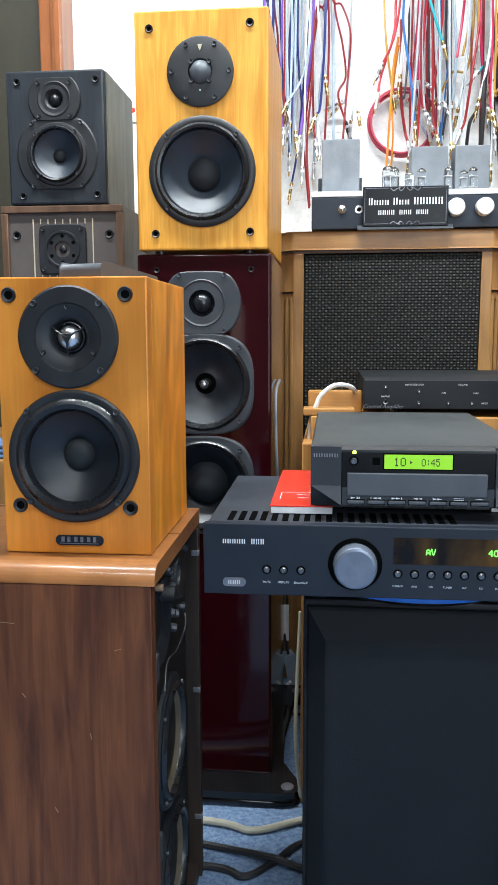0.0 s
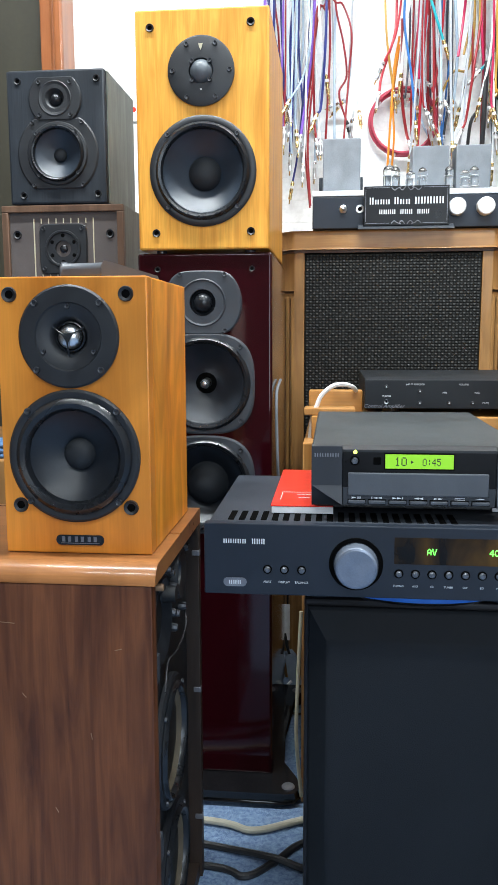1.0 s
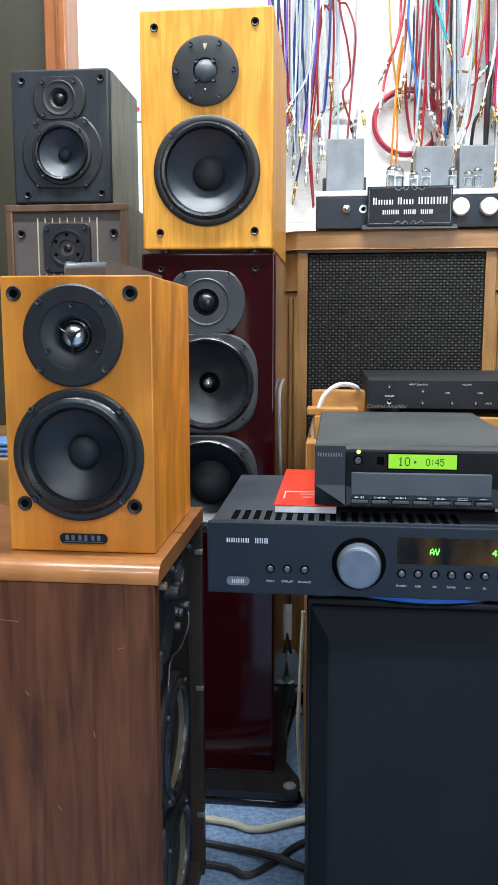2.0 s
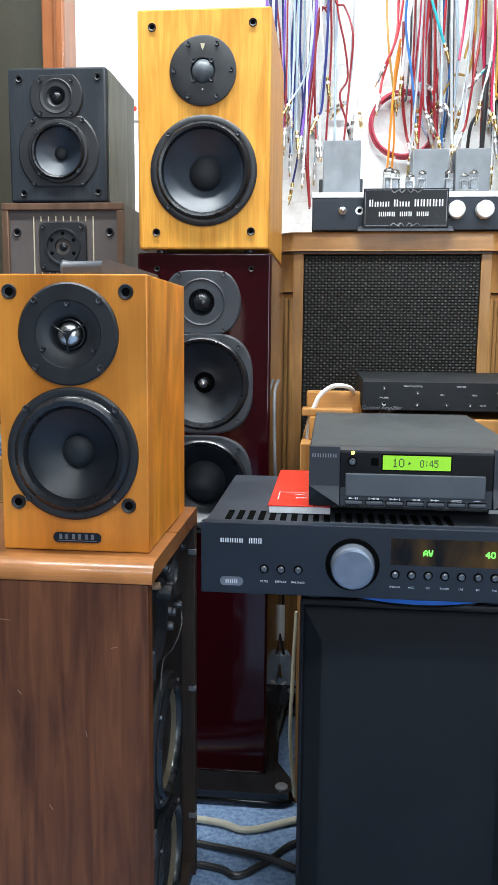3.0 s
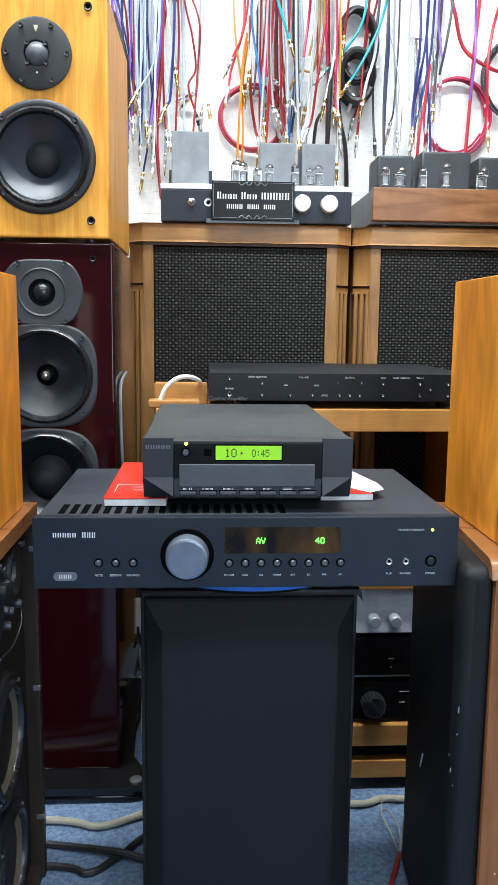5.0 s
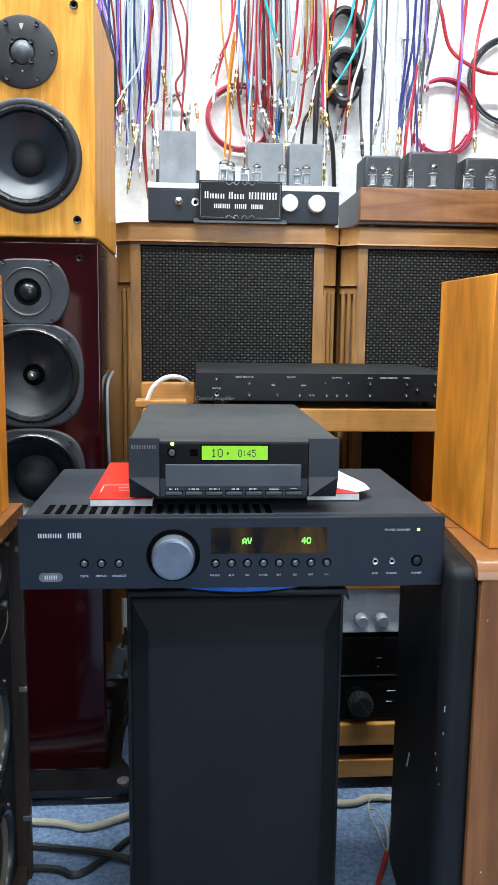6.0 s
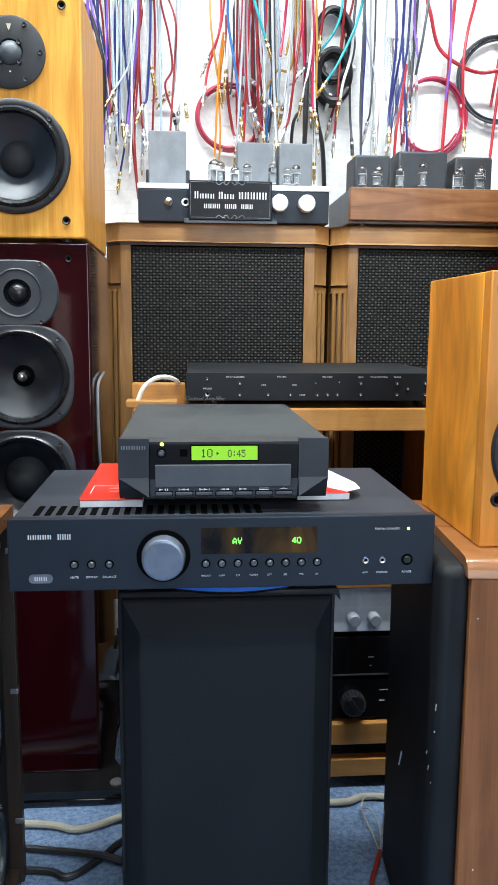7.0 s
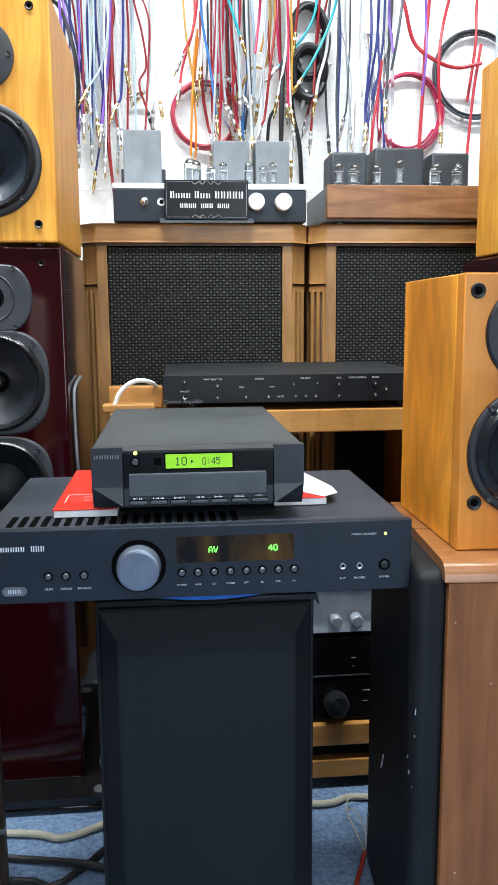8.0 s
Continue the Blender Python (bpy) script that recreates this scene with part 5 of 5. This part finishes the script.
# ---- cables on the wall ----
for key, c in (("purple", (0.22, 0.10, 0.48)), ("navy", (0.020, 0.030, 0.17)), ("dark_red", (0.26, 0.014, 0.018)), ("pale_blue", (0.42, 0.52, 0.62)), ("black", (0.014, 0.014, 0.016)), ("white", (0.72, 0.73, 0.74)), ("grey", (0.42, 0.44, 0.47)), ("gold_jacket", (0.48, 0.27, 0.045)), ("red", (0.47, 0.022, 0.036)), ("pink_red", (0.46, 0.045, 0.080)), ("orange", (0.72, 0.24, 0.015)), ("blue", (0.03, 0.15, 0.42)), ("magenta", (0.44, 0.012, 0.070)), ("teal", (0.02, 0.36, 0.42)), ("dark_grey", (0.05, 0.058, 0.072))):
    M["jacket_" + key] = surf(key + "_cable_jacket", tuple(v * 0.88 for v in c), tuple(min(1, v * 1.1) for v in c), 0.38, 0, (60, 60, 25), 0.05, (700, 700, 300), coat=0.15)

rail = thing("cable_rail", "long wooden rail above that the audio cables hang from", "rail", 0.4, Y1 - 0.05, 1.60)
tagged(rail, kind="structure")
part("rail_board", box(-0.75, 1.2, 0.0, 0.036, 0, 0.05, 0.003), "teak_h", rail)

COLOUR_WORDS = {"pale_blue": "pale blue", "dark_red": "dark red", "gold_jacket": "golden", "dark_grey": "dark grey"}
layer = 0


def plug(parent, a, b, kind, r):
    """A connector in line with the cable's end: sleeve, collar and tip."""
    way = (b - a).normalized()
    q = Vector((0, 0, 1)).rotation_difference(way).to_matrix().to_4x4()
    k = max(r * 1.25, 0.0042)
    metal = {"gold": "gold", "silver": "silver", "black": "black_plastic"}[kind]
    pl = part("plug", lathe([(r, -0.002), (k * 0.9, 0.0), (k, 0.002), (k, 0.022), (k * 0.85, 0.024), (k * 0.85, 0.027), (k * 0.98, 0.028), (k * 0.98, 0.038), (k * 0.8, 0.0385), (0, 0.0385)], 14, axis="z"), metal, parent, kind + "-coloured plug")
    pl.matrix_basis = Matrix.Translation(b) @ q
    tip = part("tip", lathe([(0.0016, 0.038), (0.0016, 0.047), (0.0008, 0.049), (0, 0.049)], 10, axis="z"), "gold", pl)
    part("band", lathe([(k * 1.03, 0.008), (k * 1.06, 0.009), (k * 1.06, 0.013), (k * 1.03, 0.014)], 14, axis="z"), "white_plastic" if kind != "black" else "silver", pl)


def hang(colour, r, end, *pts):
    """One audio cable that hangs in front of the wall, through x, z pairs from top to end."""
    global layer
    layer += 1
    y = Y1 - 0.030 - 0.011 * ((layer * 5) % 7)
    p = [Vector((x, y + 0.006 * math.sin(3.1 * i + layer), z)) for i, (x, z) in enumerate(pts)]
    if pts[0][1] > 1.44:
        d = p[0] - p[1]
        p.insert(0, Vector((p[0].x + 0.3 * d.x, Y1 - 0.055, 1.62)))
    word = COLOUR_WORDS.get(colour, colour)
    label = word + (" audio cable ending in a " + end + " plug" if end else " audio cable hanging on the wall")
    c = thing("audio_cable", label, "cable", p[0].x, Y1 - 0.03, p[-1].z, group="audio cables on the wall")
    o = Vector((p[0].x, Y1 - 0.03, p[-1].z))
    p = [q - o for q in p]
    r *= 0.82
    part("jacket", tube(p, r, 8, 7), "jacket_" + colour, c)
    if end:
        plug(c, p[-2], p[-1], end, r)


def coil(colour, x, z, rx, rz, r, turns, label):
    """A coiled cable hung flat against the wall."""
    n = 26 * turns
    rnd = random.Random(int(x * 1000))
    lay = [(rnd.uniform(0.86, 1.03), rnd.uniform(-0.05, 0.05), rnd.uniform(-0.05, 0.05)) for k in range(turns + 2)]
    pts = []
    for i in range(0, n, 2):
        u = i / 26
        k, f = int(u), u - int(u)
        q, ox, oz = (lay[k][m] * (1 - f) + lay[k + 1][m] * f for m in range(3))
        pts.append((rx * (q * math.cos(2 * math.pi * u) + ox), -2.2 * r * k * 0.5, rz * (q * math.sin(2 * math.pi * u) + oz)))
    c = thing("coiled_cable", label, "cable", x, Y1 - 0.022, z)
    part("coil", tube(pts, r, 8, 5), "jacket_" + colour, c)
    for a in (20, 140, 255):
        part("tie", lathe([(r * 1.6, -0.004), (r * 2.4, -0.003), (r * 2.4, 0.003), (r * 1.6, 0.004)], 12, axis="z"), "white_plastic", c, at=(rx * math.cos(radians(a)), -0.003, rz * math.sin(radians(a))), turn=(0, -a, 0))

hang("purple", 0.0035, "silver", (-0.097, 1.473), (-0.073, 1.34), (-0.057, 1.218), (-0.055, 1.176))
hang("navy", 0.0028, "gold", (-0.092, 1.473), (-0.065, 1.34), (-0.049, 1.245))
hang("dark_red", 0.0028, "", (-0.077, 1.473), (-0.069, 1.404), (-0.065, 1.335), (-0.052, 1.234))
hang("dark_red", 0.002, "silver", (-0.049, 1.473), (-0.05, 1.314), (-0.052, 1.187))
hang("navy", 0.0045, "silver", (-0.032, 1.473), (-0.04, 1.367), (-0.036, 1.234), (-0.04, 1.139))
hang("navy", 0.003, "gold", (-0.023, 1.473), (-0.031, 1.34), (-0.039, 1.234))
hang("pale_blue", 0.0028, "gold", (-0.015, 1.473), (-0.015, 1.367), (-0.028, 1.287), (-0.043, 1.245))
hang("pale_blue", 0.0028, "gold", (-0.003, 1.473), (0.005, 1.377), (-0.012, 1.298), (-0.04, 1.247))
hang("purple", 0.0038, "silver", (0.012, 1.473), (0.008, 1.367), (-0.004, 1.271), (-0.017, 1.176))
hang("navy", 0.0028, "gold", (0.001, 1.473), (-0.009, 1.314), (-0.023, 1.155), (-0.036, 1.081))
hang("black", 0.0055, "", (-0.118, 1.42), (-0.092, 1.399), (-0.064, 1.298), (-0.066, 1.197), (-0.086, 1.112), (-0.113, 1.075))
hang("dark_red", 0.0028, "", (0.037, 1.454), (0.017, 1.436), (0.009, 1.287), (-0.001, 1.155), (0.006, 1.022))
hang("dark_red", 0.0026, "", (0.041, 1.452), (0.022, 1.441), (0.001, 1.271), (-0.007, 1.155), (0.004, 1.022))
hang("white", 0.003, "gold", (0.03, 1.473), (0.035, 1.393), (0.042, 1.287))
hang("white", 0.0026, "gold", (0.021, 1.473), (0.025, 1.388), (0.038, 1.298))
hang("pale_blue", 0.0034, "", (0.058, 1.473), (0.056, 1.34), (0.057, 1.25), (0.058, 1.134))
hang("grey", 0.0028, "silver", (0.05, 1.473), (0.053, 1.393), (0.056, 1.335))
hang("dark_red", 0.0028, "", (0.052, 1.454), (0.073, 1.438), (0.092, 1.377), (0.088, 1.298), (0.078, 1.155))
hang("dark_red", 0.0028, "black", (0.057, 1.452), (0.075, 1.367), (0.083, 1.298), (0.067, 1.261), (0.084, 1.202))
hang("gold_jacket", 0.003, "gold", (0.165, 1.473), (0.171, 1.367), (0.187, 1.271))
hang("red", 0.0034, "silver", (0.192, 1.473), (0.188, 1.393), (0.163, 1.314), (0.156, 1.271))
hang("red", 0.0028, "silver", (0.199, 1.473), (0.187, 1.377), (0.162, 1.319))
hang("orange", 0.003, "", (0.196, 1.377), (0.187, 1.314), (0.181, 1.218), (0.176, 1.102))
hang("orange", 0.0028, "", (0.198, 1.367), (0.187, 1.261), (0.19, 1.176), (0.187, 1.102))
hang("blue", 0.0032, "gold", (0.205, 1.473), (0.204, 1.393), (0.221, 1.287), (0.232, 1.192))
hang("white", 0.004, "gold", (0.219, 1.473), (0.208, 1.393), (0.201, 1.298))
hang("dark_red", 0.004, "silver", (0.203, 1.42), (0.205, 1.261), (0.216, 1.187), (0.222, 1.16))
hang("grey", 0.003, "gold", (0.229, 1.473), (0.234, 1.367), (0.242, 1.24))
hang("magenta", 0.0036, "", (0.237, 1.473), (0.235, 1.367), (0.238, 1.282))
hang("pale_blue", 0.0034, "silver", (0.248, 1.473), (0.245, 1.34), (0.25, 1.25), (0.264, 1.197))
hang("pale_blue", 0.0034, "silver", (0.264, 1.473), (0.249, 1.34), (0.248, 1.218), (0.272, 1.165))
hang("teal", 0.0036, "gold", (0.252, 1.473), (0.266, 1.414), (0.287, 1.356))
hang("dark_grey", 0.0034, "gold", (0.305, 1.473), (0.307, 1.34), (0.312, 1.24))
hang("pale_blue", 0.004, "silver", (0.314, 1.473), (0.322, 1.34), (0.317, 1.218), (0.317, 1.134))
hang("dark_grey", 0.0034, "silver", (0.301, 1.473), (0.303, 1.367), (0.311, 1.271), (0.301, 1.176))
hang("magenta", 0.0034, "", (0.332, 1.473), (0.33, 1.409), (0.319, 1.324))
hang("gold_jacket", 0.0032, "", (0.351, 1.473), (0.346, 1.393), (0.334, 1.335))
hang("gold_jacket", 0.0034, "gold", (0.358, 1.473), (0.358, 1.393), (0.348, 1.314), (0.317, 1.308), (0.293, 1.266))
hang("dark_red", 0.0034, "silver", (0.364, 1.393), (0.348, 1.271), (0.34, 1.197), (0.33, 1.171))
hang("black", 0.0045, "", (0.367, 1.218), (0.351, 1.187), (0.346, 1.112))
hang("white", 0.0028, "", (0.279, 1.42), (0.29, 1.356), (0.287, 1.25), (0.29, 1.134))
hang("white", 0.0034, "silver", (0.362, 1.473), (0.378, 1.393), (0.393, 1.314), (0.397, 1.24))
hang("white", 0.0034, "gold", (0.378, 1.473), (0.392, 1.409), (0.384, 1.314), (0.37, 1.24))
hang("gold_jacket", 0.0032, "", (0.365, 1.473), (0.366, 1.393), (0.362, 1.335))
hang("dark_red", 0.0036, "gold", (0.398, 1.473), (0.405, 1.409), (0.395, 1.34), (0.397, 1.277))
hang("dark_red", 0.0034, "gold", (0.409, 1.473), (0.413, 1.441), (0.407, 1.367))
hang("teal", 0.0036, "silver", (0.459, 1.473), (0.447, 1.399), (0.407, 1.34), (0.368, 1.298))
hang("dark_red", 0.0036, "silver", (0.468, 1.473), (0.461, 1.367), (0.454, 1.25), (0.45, 1.171))
hang("dark_red", 0.0032, "silver", (0.49, 1.473), (0.468, 1.377), (0.458, 1.271), (0.445, 1.213))
hang("teal", 0.0036, "gold", (0.502, 1.473), (0.487, 1.399), (0.45, 1.319), (0.423, 1.277))
hang("navy", 0.003, "", (0.509, 1.473), (0.512, 1.367), (0.51, 1.25), (0.508, 1.123))
hang("dark_grey", 0.0034, "black", (0.495, 1.473), (0.483, 1.34), (0.487, 1.234), (0.49, 1.165))
hang("dark_grey", 0.0034, "", (0.502, 1.473), (0.5, 1.34), (0.499, 1.234), (0.501, 1.128))
hang("white", 0.004, "gold", (0.483, 1.388), (0.479, 1.335), (0.463, 1.282), (0.457, 1.245))
hang("grey", 0.0018, "", (0.504, 1.414), (0.528, 1.356), (0.54, 1.271), (0.535, 1.155), (0.535, 1.07))
hang("black", 0.0065, "", (0.405, 1.261), (0.413, 1.208), (0.426, 1.144), (0.434, 1.027))
hang("black", 0.0065, "", (0.381, 1.314), (0.378, 1.208), (0.375, 1.102))
hang("navy", 0.0034, "silver", (0.601, 1.473), (0.593, 1.356), (0.577, 1.245), (0.569, 1.171))
hang("navy", 0.0034, "silver", (0.62, 1.473), (0.612, 1.351), (0.593, 1.245), (0.578, 1.165))
hang("red", 0.0036, "gold", (0.599, 1.314), (0.59, 1.234), (0.581, 1.176), (0.578, 1.112))
hang("purple", 0.0032, "", (0.617, 1.473), (0.622, 1.404), (0.629, 1.335))
hang("dark_grey", 0.0036, "gold", (0.631, 1.473), (0.627, 1.335), (0.62, 1.24))
hang("black", 0.0036, "", (0.638, 1.473), (0.627, 1.34), (0.617, 1.224), (0.605, 1.107))
hang("dark_grey", 0.0036, "", (0.649, 1.473), (0.635, 1.367), (0.625, 1.298))
hang("red", 0.0052, "", (0.65, 1.483), (0.658, 1.43), (0.683, 1.364), (0.731, 1.324), (0.784, 1.314), (0.837, 1.322))
hang("red", 0.005, "", (0.721, 1.478), (0.714, 1.367), (0.71, 1.261), (0.703, 1.112))
hang("red", 0.0042, "gold", (0.75, 1.478), (0.737, 1.393), (0.726, 1.314), (0.734, 1.218), (0.734, 1.176))
hang("purple", 0.0032, "", (0.698, 1.478), (0.705, 1.409), (0.704, 1.335), (0.7, 1.25))
hang("red", 0.0042, "", (0.84, 1.367), (0.826, 1.261), (0.813, 1.102))
hang("red", 0.004, "", (0.837, 1.473), (0.833, 1.367), (0.821, 1.25))
hang("pale_blue", 0.0034, "", (0.858, 1.473), (0.861, 1.367), (0.863, 1.261))
for x0, x1, count, low, high, colours in ((-0.10, -0.02, 9, 1.12, 1.24, ("navy", "purple", "pale_blue", "white", "navy")), (0.19, 0.28, 9, 1.12, 1.26, ("pale_blue", "grey", "white", "dark_red", "dark_grey")), (-0.06, 0.05, 10, 1.10, 1.25, ("navy", "purple", "pale_blue", "white", "dark_red")), (0.24, 0.35, 12, 1.09, 1.30, ("red", "pale_blue", "white", "grey", "blue", "dark_red")), (0.355, 0.415, 11, 1.10, 1.32, ("gold_jacket", "dark_red", "white", "dark_grey", "pale_blue", "magenta")), (0.53, 0.61, 5, 1.05, 1.25, ("dark_grey", "navy", "grey")), (0.09, 0.13, 4, 1.18, 1.30, ("white", "pale_blue", "grey"))):
    rnd = random.Random(int(x0 * 1000) + 7)
    for k in range(count):
        a = rnd.uniform(x0, x1)
        e = a + rnd.uniform(-0.022, 0.022)
        z = rnd.uniform(low, high)
        hang(rnd.choice(colours), rnd.uniform(0.0024, 0.0036), rnd.choice(("gold", "silver", "silver", "")), (a, 1.47), (a * 0.8 + e * 0.2 + rnd.uniform(-0.004, 0.004), 1.36), (a * 0.3 + e * 0.7 + rnd.uniform(-0.004, 0.004), (z + 1.30) / 2 - 0.02), (e, z))
coil("pink_red", 0.211, 1.208, 0.074, 0.072, 0.0030, 5, "pink-red cable coiled and tied on the wall")
coil("magenta", 0.681, 1.221, 0.078, 0.086, 0.0027, 4, "magenta cable coiled and tied on the wall")
coil("dark_grey", 0.837, 1.308, 0.098, 0.098, 0.0022, 5, "dark grey cable coiled on the wall")
coil("black", 0.446, 1.300, 0.037, 0.054, 0.0088, 4, "thick black cable coiled on the wall behind others")
coil("black", 0.444, 1.370, 0.044, 0.080, 0.0056, 5, "black cable coiled in a clear bag on the wall")

# ---- clutter behind the tower ----
tag = thing("cable_tag", "white paper tag taped round hanging thin wires", "tag", -0.034, 1.575, 0.0)
part("tag_strip", box(-0.011, 0.010, -0.0012, 0.0012, 0.100, 0.178, 0.0005), "white_paper", tag)
part("wire", tube([(-0.008, 0.003, 0.42), (-0.007, 0.003, 0.30), (-0.006, 0.003, 0.10), (-0.012, 0.0, 0.05), (-0.025, -0.01, 0.006)], 0.0022, 6), "cable_black", tag)
part("wire", tube([(0.007, 0.003, 0.42), (0.006, 0.003, 0.30), (0.005, 0.003, 0.10), (0.010, 0.0, 0.05), (0.02, -0.01, 0.006)], 0.0022, 6), "cable_black", tag)
for sx in (-1, 1):
    ad = thing("power_adapter", "grey-blue plastic power adapter leaning on the carpet", "adapter", -0.034 + sx * 0.027, 1.545, 0.0, sx * 8, group="power adapters")
    part("body", prism([(-0.010, 0.0), (0.010, 0.0), (0.012 - sx * 0.014, 0.070), (0.004 - sx * 0.014, 0.080), (-0.008 - sx * 0.014, 0.076)], 0.0, 0.026, 0.003), "grey_blue", ad)
    part("lead", tube([(-sx * 0.014, 0.012, 0.074), (-sx * 0.020, 0.014, 0.096), (-sx * 0.024, 0.020, 0.120)], 0.003, 6), "cable_black", ad)
single("white_stick", tube([(-0.042, 1.53, 0.004), (-0.030, 1.528, 0.018), (-0.018, 1.525, 0.032)], 0.0028, 8), "white_plastic", "short white plastic stick leaning on the adapters", "stick")
cable_thing("thin_cable", "thin black cable lying behind the burgundy tower", [(-0.10, 1.45, 0.004), (-0.06, 1.44, 0.004), (-0.03, 1.455, 0.004), (0.0, 1.44, 0.004), (0.05, 1.46, 0.004)], 0.0026, "cable_black")

M["blue_cloth"] = surf("blue_folded_cloth", (0.06, 0.14, 0.30), (0.12, 0.22, 0.40), 0.9, 0, (40, 40, 40), 0.6, (500, 500, 500))
bm = bmesh.new()
for k in range(3):
    box(-0.06 + 0.004 * k, 0.055 - 0.005 * k, -0.035, 0.06 - 0.006 * k, 0.009 * k, 0.009 * k + 0.0085, 0.004, 3, bm)
single("folded_cloth", bm, "blue_cloth", "folded blue cloth lying on the wooden box table", "cloth", at=(-0.505, 1.295, 0.5302), turn=(0, 0, 8))

M["packet"] = glass("clear_plastic_film", (0.80, 0.83, 0.86), 0.18)
pk = bmesh.new()
cols = []
for i in range(19):
    u = i / 18
    x = -0.045 + 0.09 * u
    y = 0.006 * math.sin(u * 17) + 0.003 * math.sin(u * 41)
    cols.append([pk.verts.new((x + 0.004 * math.sin(3 * w), y - 0.010 * math.sin(math.pi * w), 0.30 * w)) for w in (0, 0.25, 0.5, 0.75, 1)])
for a, b in zip(cols, cols[1:]):
    for k in range(4):
        pk.faces.new((a[k], b[k], b[k + 1], a[k + 1]))
film_bag = single("plastic_packet", pk, "packet", "crumpled clear plastic packet hung on the wall", "packet", at=(0.592, Y1 - 0.034, 1.09))
film_bag.visible_shadow = False
